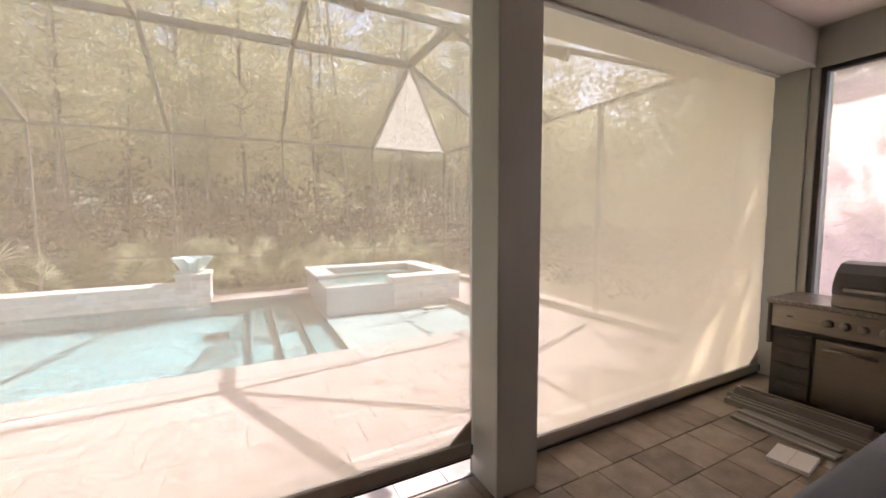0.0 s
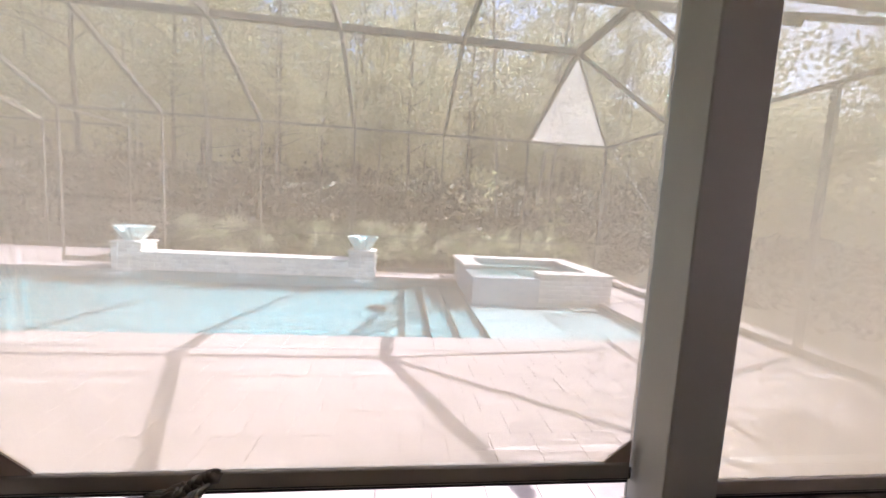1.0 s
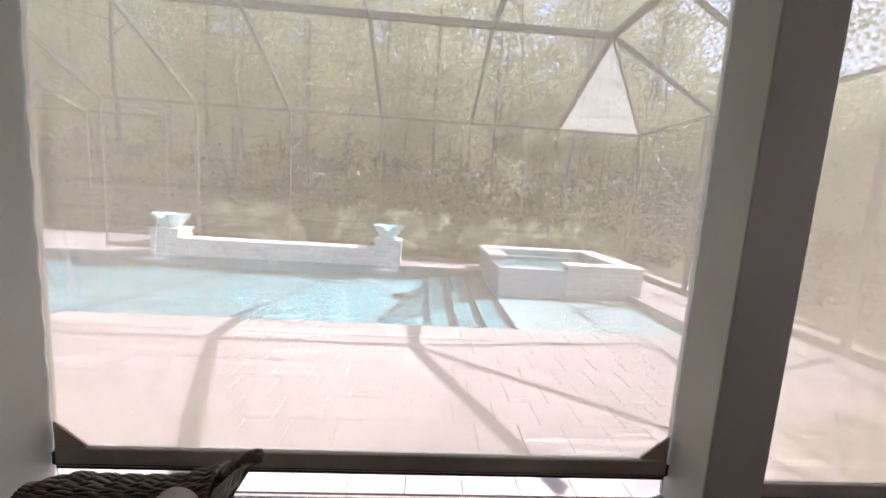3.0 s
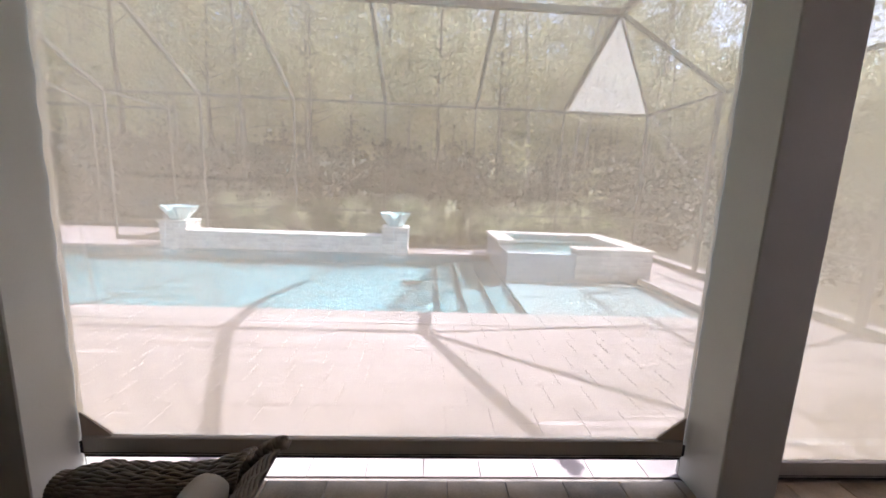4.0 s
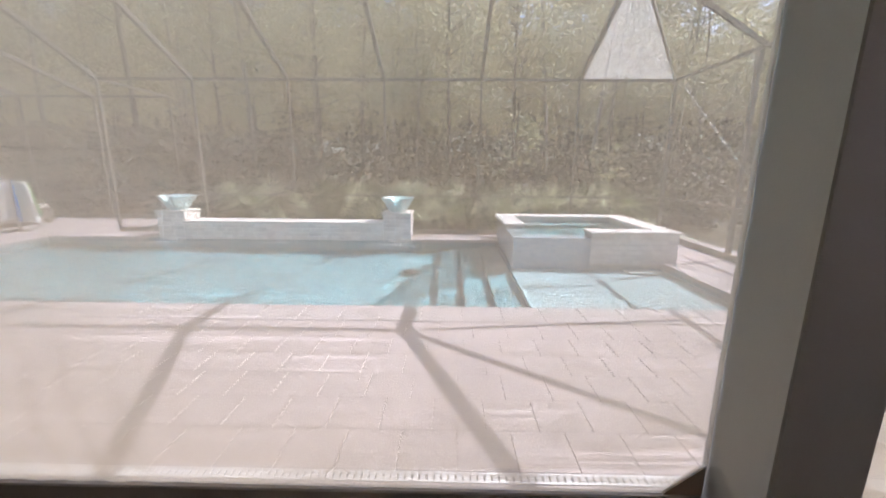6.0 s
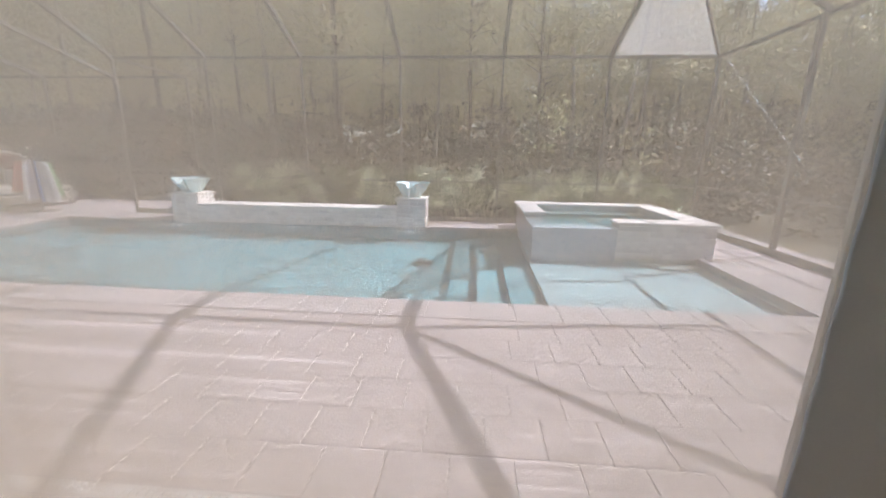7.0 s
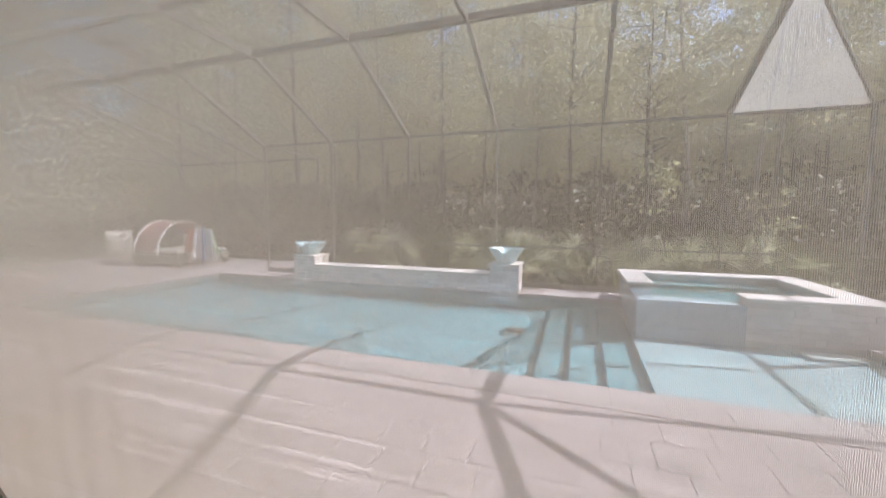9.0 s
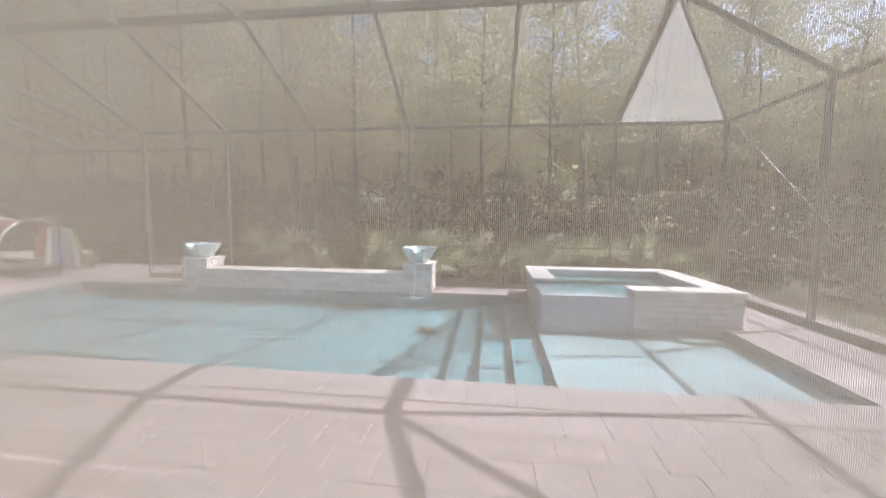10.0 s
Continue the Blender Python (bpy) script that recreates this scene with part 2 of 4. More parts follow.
# Same cloth with its sunlit, slantwise veil put into finer gaps and brighter glow.
M_FABRIC_2 = fabric_material("sun_veiled_screen_cloth", 0.68, (0.68, 0.645, 0.59), (0.86, 0.815, 0.715), 0.94, rib=1.35)
# Brighter copy of the cloth: part of the sun's glow is in its colour.
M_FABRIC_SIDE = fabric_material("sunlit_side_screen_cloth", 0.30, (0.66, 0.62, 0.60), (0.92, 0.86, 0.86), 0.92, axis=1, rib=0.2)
M_MESH = fabric_material("pale_insect_mesh", 0.72, (0.70, 0.68, 0.66), (0.80, 0.78, 0.76), 0.6)
M_FOAM = material("white_foam", (0.85, 0.88, 0.88), 0.4, 0.05, 20, 100, 0.0)
M_DRAIN = material("white_drain_plastic", (0.78, 0.78, 0.78), 0.4, 0.06, 8, 90, 0.05)
M_DARK = material("dark_void", (0.02, 0.02, 0.02), 0.9, 0.2, 10, 60, 0)
M_WICKER = material("brown_resin_wicker", (0.17, 0.145, 0.115), 0.5, 0.3, 30, 220, 0.2, per_island=0.3)
M_CUSHION = material("cream_cushion_cloth", (0.40, 0.37, 0.32), 0.9, 0.07, 10, 250, 0.2)
M_RAIL = material("taupe_rail_coating", (0.27, 0.245, 0.21), 0.5, 0.15, 6, 90, 0.06)
M_STEEL = material("brushed_stainless", (0.25, 0.22, 0.185), 0.32, 0.1, 3, 120, 0.05, metal=0.9, stretch=(1, 1, 12))
M_HOOD = material("dark_grill_hood", (0.10, 0.095, 0.09), 0.35, 0.1, 4, 90, 0.03, metal=0.6)
M_GRANITE = material("speckled_granite", (0.24, 0.21, 0.18), 0.25, 0.5, 40, 180, 0.03)
M_CAB = material("dark_cabinet_stone", (0.07, 0.06, 0.05), 0.7, 0.25, 8, 60, 0.3)
M_SOFA = material("grey_blue_outdoor_cloth", (0.22, 0.24, 0.28), 0.9, 0.06, 6, 260, 0.15)
M_WHITE = material("white_enamel", (0.74, 0.72, 0.69), 0.5, 0.06, 6, 90, 0.05)
M_CARD = material("white_card", (0.78, 0.75, 0.70), 0.8, 0.05, 6, 90, 0.02)
M_FRAME = material("black_frame_coating", (0.025, 0.024, 0.023), 0.4, 0.1, 5, 90, 0.03)
M_CANOPY = material("maroon_canopy_cloth", (0.30, 0.12, 0.10), 0.9, 0.15, 6, 180, 0.1)
M_SHELL = material("dark_red_plastic", (0.03, 0.012, 0.012), 0.4, 0.15, 8, 90, 0.02)
M_BARK = material("grey_brown_bark", (0.13, 0.10, 0.08), 0.9, 0.4, 6, 40, 0.8, stretch=(1, 1, 0.25))
M_PALEBARK = material("pale_bark", (0.32, 0.29, 0.25), 0.9, 0.3, 5, 40, 0.6, stretch=(1, 1, 0.3))
M_LEAF = leaf_material("woodland_leaves", (0.47, 0.455, 0.32), (0.88, 0.86, 0.60), 0.3)
M_LEAF2 = leaf_material("olive_leaves", (0.44, 0.42, 0.29), (0.85, 0.82, 0.56), 0.3)
# Dark brown holds the woodland shade in the leaf colour.
M_BRUSH = leaf_material("shade_dark_brush", (0.07, 0.056, 0.04), (0.076, 0.062, 0.034), 0.2)
M_SPRIG = leaf_material("pale_sapling_leaves", (0.42, 0.42, 0.27), (0.66, 0.66, 0.38), 0.5)
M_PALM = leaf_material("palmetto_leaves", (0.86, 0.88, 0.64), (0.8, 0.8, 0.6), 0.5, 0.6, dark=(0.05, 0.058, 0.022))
M_MULCH = material("leaf_litter", (0.07, 0.05, 0.035), 0.95, 0.4, 3, 30, 0.8)
M_LAWN = material("woodland_ground", (0.10, 0.085, 0.05), 0.95, 0.45, 0.8, 12, 0.6)
M_TOWELS = [material("towel_" + n, c, 0.95, 0.06, 8, 260, 0.2) for n, c in (
    ("white", (0.75, 0.74, 0.72)), ("blue", (0.10, 0.28, 0.62)), ("coral", (0.70, 0.22, 0.15)), ("yellow", (0.72, 0.52, 0.12)), ("green", (0.22, 0.42, 0.18)))]


# ---- building helpers ----
def mesh_of(name, bm, mat, smooth=False):
    me = bpy.data.meshes.new(name)
    bm.normal_update()
    bm.to_mesh(me)
    bm.free()
    me.materials.append(mat)
    if smooth:
        for p in me.polygons:
            p.use_smooth = True
    return me


def part(name, bm, mat, parent, label="", smooth=False):
    ob = new(name, mesh_of(name, bm, mat, smooth))
    ob.parent = parent
    if label:
        ob["label"] = label
    return ob


def thing(name, label, category, group="", at=(0, 0, 0), kind=""):
    ob = new(name)
    ob.location = at
    ob.empty_display_size = 0.1
    return tagged(ob, label, category, group, kind)


def structure(name, bm, mat, label, category="", smooth=False):
    return tagged(new(name, mesh_of(name, bm, mat, smooth)), label, category, "", "structure")


def box(bm, x0, x1, y0, y1, z0, z1, bevel=0.0, seg=1):
    vs = [bm.verts.new((x, y, z)) for z in (z0, z1) for y in (y0, y1) for x in (x0, x1)]
    fs = [bm.faces.new([vs[i] for i in q]) for q in ((0, 2, 3, 1), (4, 5, 7, 6), (0, 1, 5, 4), (2, 6, 7, 3), (0, 4, 6, 2), (1, 3, 7, 5))]
    if bevel:
        es = list({e for f in fs for e in f.edges})
        bmesh.ops.bevel(bm, geom=es, offset=bevel, segments=seg, affect="EDGES", profile=0.5)
    return bm


def boxes(*dims, bevel=0.0):
    bm = bmesh.new()
    for d in dims:
        box(bm, *d, bevel=bevel)
    return bm


def tube(bm, pts, r, sides=8, taper=None, cap=True):
    """A round bar through the points; taper gives the radius at the far end."""
    pts = [Vector(p) for p in pts]
    rings = []
    last = None
    for i, p in enumerate(pts):
        d = (pts[min(i + 1, len(pts) - 1)] - pts[max(i - 1, 0)]).normalized()
        if last is None:
            side = d.cross(Vector((0, 0, 1)) if abs(d.z) < 0.9 else Vector((1, 0, 0))).normalized()
        else:
            side = (last - d * last.dot(d)).normalized()
        last = side
        up = d.cross(side)
        rad = r if taper is None else r + (taper - r) * i / (len(pts) - 1)
        rings.append([bm.verts.new(p + rad * (math.cos(a) * side + math.sin(a) * up)) for a in (2 * math.pi * k / sides for k in range(sides))])
    for a, b in zip(rings, rings[1:]):
        for k in range(sides):
            bm.faces.new((a[k], a[(k + 1) % sides], b[(k + 1) % sides], b[k]))
    if cap:
        bm.faces.new(rings[0][::-1])
        bm.faces.new(rings[-1])
    return bm


def beam(bm, a, b, wide, deep):
    """A square bar from a to b; deep is its height."""
    a, b = Vector(a), Vector(b)
    d = (b - a).normalized()
    side = d.cross(Vector((0, 0, 1)))
    side = side.normalized() if side.length > 1e-4 else Vector((1, 0, 0))
    up = side.cross(d).normalized()
    vs = [bm.verts.new(p + side * (sx * wide / 2) + up * (sy * deep / 2)) for p in (a, b) for sx, sy in ((-1, -1), (1, -1), (1, 1), (-1, 1))]
    for k in range(4):
        bm.faces.new((vs[k], vs[(k + 1) % 4], vs[4 + (k + 1) % 4], vs[4 + k]))
    bm.faces.new(vs[3::-1])
    bm.faces.new(vs[4:])
    return bm


def lathe(bm, profile, n=24):
    """Turns a profile of (radius, height) round the upright axis."""
    rings = []
    for r, z in profile:
        rings.append([bm.verts.new((r * math.cos(a), r * math.sin(a), z)) for a in (2 * math.pi * k / n for k in range(n))])
    for a, b in zip(rings, rings[1:]):
        for k in range(n):
            bm.faces.new((a[k], a[(k + 1) % n], b[(k + 1) % n], b[k]))
    return bm


def sheet(bm, xs, ys, z, skip):
    """Flat cells between the given lines, but for those whose middle skip() refuses."""
    grid = {}
    for i, x in enumerate(xs):
        for j, y in enumerate(ys):
            grid[i, j] = None
    def v(i, j):
        if grid[i, j] is None:
            grid[i, j] = bm.verts.new((xs[i], ys[j], z))
        return grid[i, j]
    for i in range(len(xs) - 1):
        for j in range(len(ys) - 1):
            if not skip((xs[i] + xs[i + 1]) / 2, (ys[j] + ys[j + 1]) / 2):
                bm.faces.new((v(i, j), v(i + 1, j), v(i + 1, j + 1), v(i, j + 1)))
    return bm


def paver_mesh(name, w, d, h, mat, bevel=0.006):
    bm = bmesh.new()
    vs = []
    for z, inset in ((-h, 0.0), (-bevel, 0.0), (0.0, bevel)):
        vs.append([bm.verts.new((sx * (w / 2 - inset), sy * (d / 2 - inset), z)) for sx, sy in ((-1, -1), (1, -1), (1, 1), (-1, 1))])
    for a, b in zip(vs, vs[1:]):
        for k in range(4):
            bm.faces.new((a[k], a[(k + 1) % 4], b[(k + 1) % 4], b[k]))
    bm.faces.new(vs[2])
    return mesh_of(name, bm, mat)


def add_paver(bm, x, y, w, d, h, bevel=0.006, lift=0.0):
    vs = []
    for z, inset in ((-h, 0.0), (-bevel, 0.0), (0.0, bevel)):
        vs.append([bm.verts.new((x + sx * (w / 2 - inset), y + sy * (d / 2 - inset), z + lift)) for sx, sy in ((-1, -1), (1, -1), (1, 1), (-1, 1))])
    for a, b in zip(vs, vs[1:]):
        for k in range(4):
            bm.faces.new((a[k], a[(k + 1) % 4], b[(k + 1) % 4], b[k]))
    bm.faces.new(vs[2])


# ---- plan, in metres ----
BAY_W = 3.2           # clear width of the main screened bay
COL_W = 0.30          # column width
COL_IN = -0.265       # inner face of the columns
COL_OUT = 0.034        # outer face of the columns
RIGHT_END = 6.68      # end of the second bay
HEAD = 3.0            # underside of the beam
CEIL = 3.34
FASCIA = 0.93         # edge of the roof overhang
ROOF_X = 7.42
POOL = (-6.5, 5.66, 2.70, 6.80)
WATER = -0.07
BAR_Z = 0.12          # underside of the half-raised screen's bar
MOD = 0.315            # paver module
CAGE_Y, CAGE_X = 7.5, 6.9
EAVE, TOP = 3.33, 4.5
KNEE_FAR, KNEE_NEAR, KNEE_X = 5.07, 3.37, 4.89
FRAMES_X = [4.89 - 2.075 * k for k in range(8)]
BACK_Y = 9.7          # far wall of the cage beyond the end deck
END_X = FRAMES_X[-1] - 1.95

# ---- ground, patio, pool ----
bm = bmesh.new()
sheet(bm, [-400, -60, -13.4, -5.5, 7.6, 60, 400], [-400, -60, -6, 7.7, 9.8, 60, 600], -0.06, lambda x, y: (-13.4 < x < 7.6 and -6 < y < 7.7) or (-13.4 < x < -5.5 and 7 < y < 9.8))
structure("ground", bm, M_LAWN, "brown leaf-littered woodland ground beyond the patio", "ground")


def in_pool(x, y):
    return POOL[0] < x < POOL[1] and POOL[2] < y < POOL[3]


bm = bmesh.new()
sheet(bm, [-13.4, POOL[0], -5.5, POOL[1], 7.6], [-0.012, POOL[2], POOL[3], 7.7, 9.8], -0.012, lambda x, y: in_pool(x, y) or (x > -5.5 and y > 7.7))
patio = structure("patio", bm, M_JOINT, "pink-beige concrete paver patio round the pool", "patio")
bm = bmesh.new()
sheet(bm, [-4.2, 7.0], [-5.0, -0.012], -0.012, lambda x, y: False)
floor = structure("floor", bm, M_JOINT, "tan paver floor of the covered lanai", "floor")

# pool shell: deep end, three steps, sun shelf
px0, px1, py0, py1 = POOL
DEEP = -0.92
STEPS = [(2.0, DEEP), (2.39, -0.75), (2.78, -0.58), (3.17, -0.42), (px1, -0.26)]
bm = bmesh.new()
x = px0
pts = []
for sx, sz in STEPS:
    pts += [(x, sz), (sx, sz)]
    x = sx
rows = [[bm.verts.new((a, y, z)) for a, z in pts] for y in (py0, py1)]
for k in range(len(pts) - 1):
    bm.faces.new((rows[0][k], rows[0][k + 1], rows[1][k + 1], rows[1][k]))
for y, flip in ((py0, 1), (py1, -1)):
    top = [bm.verts.new((a, y, -0.17)) for a, z in pts]
    r = rows[0] if y == py0 else rows[1]
    for k in range(0, len(pts) - 1, 2):
        bm.faces.new((r[k], r[k + 1], top[k + 1], top[k]))
for x, z in ((px0, DEEP), (px1, -0.26)):
    bm.faces.new([bm.verts.new(v) for v in ((x, py0, z), (x, py1, z), (x, py1, -0.17), (x, py0, -0.17))])
pool_shell = structure("pool_shell", bm, M_PLASTER, "aqua plaster swimming pool basin painted with ripple light, with steps and sun shelf", "swimming pool")
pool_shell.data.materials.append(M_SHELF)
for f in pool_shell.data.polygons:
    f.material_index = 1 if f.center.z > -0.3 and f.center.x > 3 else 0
bm = bmesh.new()
t = 0.012
for a in ((px0, px1, py0, py0 + t), (px0, px1, py1 - t, py1), (px0, px0 + t, py0 + t, py1 - t), (px1 - t, px1, py0 + t, py1 - t)):
    box(bm, *a, -0.17, -0.03)
structure("waterline_tile", bm, M_BAND, "dark mosaic tile band at the waterline", "tile")
bm = bmesh.new()
nx, ny = 300, 130
grid = []
for j in range(ny + 1):
    row = []
    for i in range(nx + 1):
        x, y = px0 + (px1 - px0) * i / nx, py0 + (py1 - py0) * j / ny
        calm = 0.12 if x > 3.4 else 1.0
        h = 0.004 * noise.noise((x * 2.2, y * 3.8, 0.3)) + 0.005 * noise.noise((x * 4.2, y * 7.0, 4.0)) + 0.006 * noise.noise((x * 8, y * 11, 9.0))
        row.append(bm.verts.new((x, y, WATER + h * calm)))
    grid.append(row)
for a, b in zip(grid, grid[1:]):
    for i in range(nx):
        bm.faces.new((a[i], a[i + 1], b[i + 1], b[i]))
water = structure("water", bm, M_WATER, "clear rippled turquoise pool water", "water", True)
water.visible_shadow = False


# ---- lanai shell ----
def column(name, x0, x1, label):
    bm = boxes((x0, x1, COL_IN, COL_OUT, 0.0, HEAD), bevel=0.006)
    return structure(name, bm, M_PAINT, label, "column")


column("column", -COL_W, 0.0, "greige painted square lanai column beside the half-raised screen")
column("column", BAY_W, BAY_W + COL_W, "greige painted square column between two screens")
bm = boxes((RIGHT_END, RIGHT_END + 0.32, COL_IN, COL_OUT, 0.0, HEAD), bevel=0.006)
structure("column", bm, M_PAINT, "greige painted corner column beside the grill", "column")
bm = boxes((-4.2, RIGHT_END + 0.32, COL_IN - 0.03, COL_OUT, HEAD, CEIL), bevel=0.008)
structure("beam", bm, M_PAINT, "deep greige painted beam over the screens", "beam")
bm = boxes((-4.2, RIGHT_END + 0.3, -5.0, COL_IN - 0.03, CEIL, CEIL + 0.08))
structure("ceiling", bm, M_CEIL, "stippled off-white lanai ceiling", "ceiling")
bm = bmesh.new()
for y0, z0, z1 in ((-6.0, CEIL + 0.09, CEIL + 0.3), (COL_OUT, CEIL - 0.01, CEIL + 0.088)):
    box(bm, -5.0, ROOF_X, y0, FASCIA, z0, z1)
structure("roof", bm, M_STUCCO, "pale soffit and flat roof edge over the lanai", "roof")
bm = boxes((-4.2, RIGHT_END + 0.32, -5.2, -5.0, -0.02, CEIL))
structure("wall_house", bm, M_STUCCO, "plain beige stucco house wall behind the lanai", "wall")
bm = boxes((-4.4, -4.2, -5.2, COL_OUT, -0.02, CEIL), (-4.2, -COL_W, -0.1, COL_OUT, 0, HEAD))
structure("wall_west", bm, M_STUCCO, "plain beige stucco end wall of the lanai", "wall")
# side wall with its screened opening
SX0, SX1, SY1, SY0, SZ = RIGHT_END + 0.02, RIGHT_END + 0.30, -0.33, -3.2, 2.98
bm = boxes((SX0, SX1, -5.0, SY0, 0, CEIL), (SX0, SX1, SY0, COL_IN - 0.03, SZ, CEIL), (SX0, SX1, SY1, COL_IN, 0, SZ), bevel=0.005)
structure("wall_east", bm, M_PAINT, "greige painted side wall with a wide screened opening", "wall")


# ---- roller screens ----
CLOTH = 0.00017        # thickness of the woven cloth


def fabric_sheet(x0, x1, z0, z1, folds, seed):
    """Hanging cloth with puckers along its edges; x along the bay, y the bulge."""
    bm = bmesh.new()
    nx, nz = 150, 80
    # five layers of threads, from the inner to the outer face
    for layer in (0.0, CLOTH * 0.25, CLOTH * 0.5, CLOTH * 0.75, CLOTH):
        grid = []
        for j in range(nz + 1):
            row = []
            for i in range(nx + 1):
                u, v = (i / nx) ** 1.7, j / nz
                x, z = x0 + (x1 - x0) * u, z0 + (z1 - z0) * v
                edge = math.exp(-u * 22) + 0.6 * math.exp(-(1 - u) * 24)
                low = math.exp(-v * 5) * math.exp(-((u - 0.22) / 0.16) ** 2)
                y = 0.004 * noise.noise((u * 3, v * 2, seed))
                y += folds * edge * 0.0045 * math.sin(z * 26 + 3 * noise.noise((z * 2, seed, 0)))
                y += folds * low * 0.003 * math.sin(x * 34 + z * 6 + 2 * noise.noise((x * 4, z * 3, seed)))
                y -= 0.016 * math.exp(-((x - x0 - 0.07 - 0.02 * math.sin(z * 3)) / 0.03) ** 2) * math.exp(-((z - 1.75) / 0.55) ** 2)
                # two creases that hang from the edge
                c1 = x0 + 0.012 + 1.3 * max(0.0, 1.30 - z) ** 2
                c2 = x0 + 0.13 + 0.09 * (1.35 - z)
                y -= 0.011 * math.exp(-((x - c1) / 0.009) ** 2) * math.exp(-((z - 1.14) / 0.13) ** 4)
                y -= 0.008 * math.exp(-((x - c2) / 0.014) ** 2) * math.exp(-((z - 1.16) / 0.22) ** 4)
                row.append(bm.verts.new((x, y + layer, z)))
            grid.append(row)
        for a, b in zip(grid, grid[1:]):
            for i in range(nx):
                bm.faces.new((a[i], a[i + 1], b[i + 1], b[i]))
        if layer:
            for i in range(nx):
                bm.faces.new((hem[i], hem[i + 1], grid[-1][i + 1], grid[-1][i]))
        hem = grid[-1]
    return bm


def roller_screen(x0, x1, bar_z, label, seed, matrix=None, head=HEAD, cloth=M_FABRIC, boxed=True):
    """A motorised screen: cloth, weighted bar with its seal, corner patches, side tracks, roller box."""
    s = thing("roller_screen", label, "roller screen", "screens of the lanai")
    g = 0.005
    part("fabric", fabric_sheet(x0 + g, x1 - g, bar_z + 0.116, head - 0.012, 1.0, seed), cloth, s, "beige see-through woven solar cloth", True)
    bm = boxes((x0 + 0.02, x1 - 0.02, -0.022, 0.018, bar_z + 0.018, bar_z + 0.118), bevel=0.006)
    bar = part("bottom_bar", bm, M_BAR, s, "taupe aluminium bottom bar")
    # raised black strip draws the shade line of a recess in the bar
    part("groove_shade", boxes((x0 + 0.02, x1 - 0.02, -0.0245, -0.021, bar_z + 0.03, bar_z + 0.034)), M_SEAL, bar)
    part("seal", boxes((x0 + 0.022, x1 - 0.022, -0.016, 0.012, bar_z, bar_z + 0.019), bevel=0.003), M_SEAL, s, "black rubber bottom seal")
    for xa, d in ((x0 + 0.016, 1), (x1 - 0.016, -1)):
        bm = bmesh.new()
        z = bar_z + 0.112
        front = [bm.verts.new(v) for v in ((xa, -0.008, z), (xa + d * 0.155, -0.008, z), (xa + d * 0.14, -0.008, z + 0.02), (xa, -0.008, z + 0.135))]
        back = [bm.verts.new((v.co.x, 0.010, v.co.z)) for v in front]
        bm.faces.new(front if d > 0 else front[::-1])
        bm.faces.new(back[::-1] if d > 0 else back)
        for k in range(4):
            bm.faces.new((front[k], front[(k + 1) % 4], back[(k + 1) % 4], back[k]))
        part("corner_patch", bm, M_PATCH, s, "tan vinyl corner reinforcement")
    for xa, xb in ((x0 + 0.0005, x0 + 0.0045), (x1 - 0.0045, x1 - 0.0005)):
        tr = boxes((xa, xb, 0.014, 0.030, 0.012, head - 0.022))
        part("side_track", tr, M_TRIM, s, "narrow painted side track")
    if boxed:
        part("roller_box", boxes((x0 + 0.001, x1 - 0.001, -0.045, 0.05, head - 0.02, head - 0.002), bevel=0.004), M_TRIM, s, "painted slot trim of the roller box")
    for xa in (x0 + 0.019, x1 - 0.024):
        part("end_pin", boxes((xa, xa + 0.009, -0.03, -0.02, bar_z + 0.035, bar_z + 0.10), bevel=0.001), M_SEAL, s, "black end pin of the bar")
    if matrix:
        s.matrix_world = matrix
    return s


roller_screen(0.0, BAY_W, BAR_Z, "beige motorised roller screen raised slightly above the lanai floor", 1.3)
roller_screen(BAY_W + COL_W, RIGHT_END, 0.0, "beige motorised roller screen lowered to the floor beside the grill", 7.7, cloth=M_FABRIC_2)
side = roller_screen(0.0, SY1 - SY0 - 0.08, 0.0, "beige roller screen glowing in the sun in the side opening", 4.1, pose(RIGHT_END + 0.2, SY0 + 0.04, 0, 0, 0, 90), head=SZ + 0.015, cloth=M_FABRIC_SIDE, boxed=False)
bm = bmesh.new()
x0, x1 = SX0 + 0.02, SX0 + 0.09
for a in ((SY0, SY0 + 0.04, 0.012, SZ), (SY1 - 0.04, SY1, 0.012, SZ), (SY0 + 0.04, SY1 - 0.04, SZ - 0.04, SZ)):
    box(bm, x0, x1, *a, bevel=0.003)
structure("window_1", bm, M_FRAME, "black metal frame of the side opening", "window frame")

# channel drain in the patio
drain = thing("channel_drain", "white slotted channel drain set in the patio", "drain", at=(0, 0.32, 0))
# shade inside the drain is drawn by a near-black strip below the grate
part("channel", boxes((-3.0, 6.3, -0.03, 0.03, -0.011, -0.006)), M_DARK, drain, "black strip for the shade in the channel")
bm = boxes((-3.0, 6.3, -0.034, -0.022, -0.011, 0.003), (-3.0, 6.3, 0.022, 0.034, -0.011, 0.003))
x = -3.0
while x < 6.3:
    box(bm, x, x + 0.024, -0.022, 0.022, -0.004, 0.003)
    x += 0.036
part("grate", bm, M_DRAIN, drain)

# ---- raised wall, pedestals, bowls ----
WALL_Z = 0.36
wall = thing("raised_wall", "low pale stacked-stone feature wall behind the pool", "garden wall")
part("wall_body", boxes((-3.49, 0.765, 6.805, 7.24, -0.16, WALL_Z - 0.05)), M_LEDGER, wall)
n_cap = 8
for k in range(n_cap):
    w = (0.76 + 3.485) / n_cap
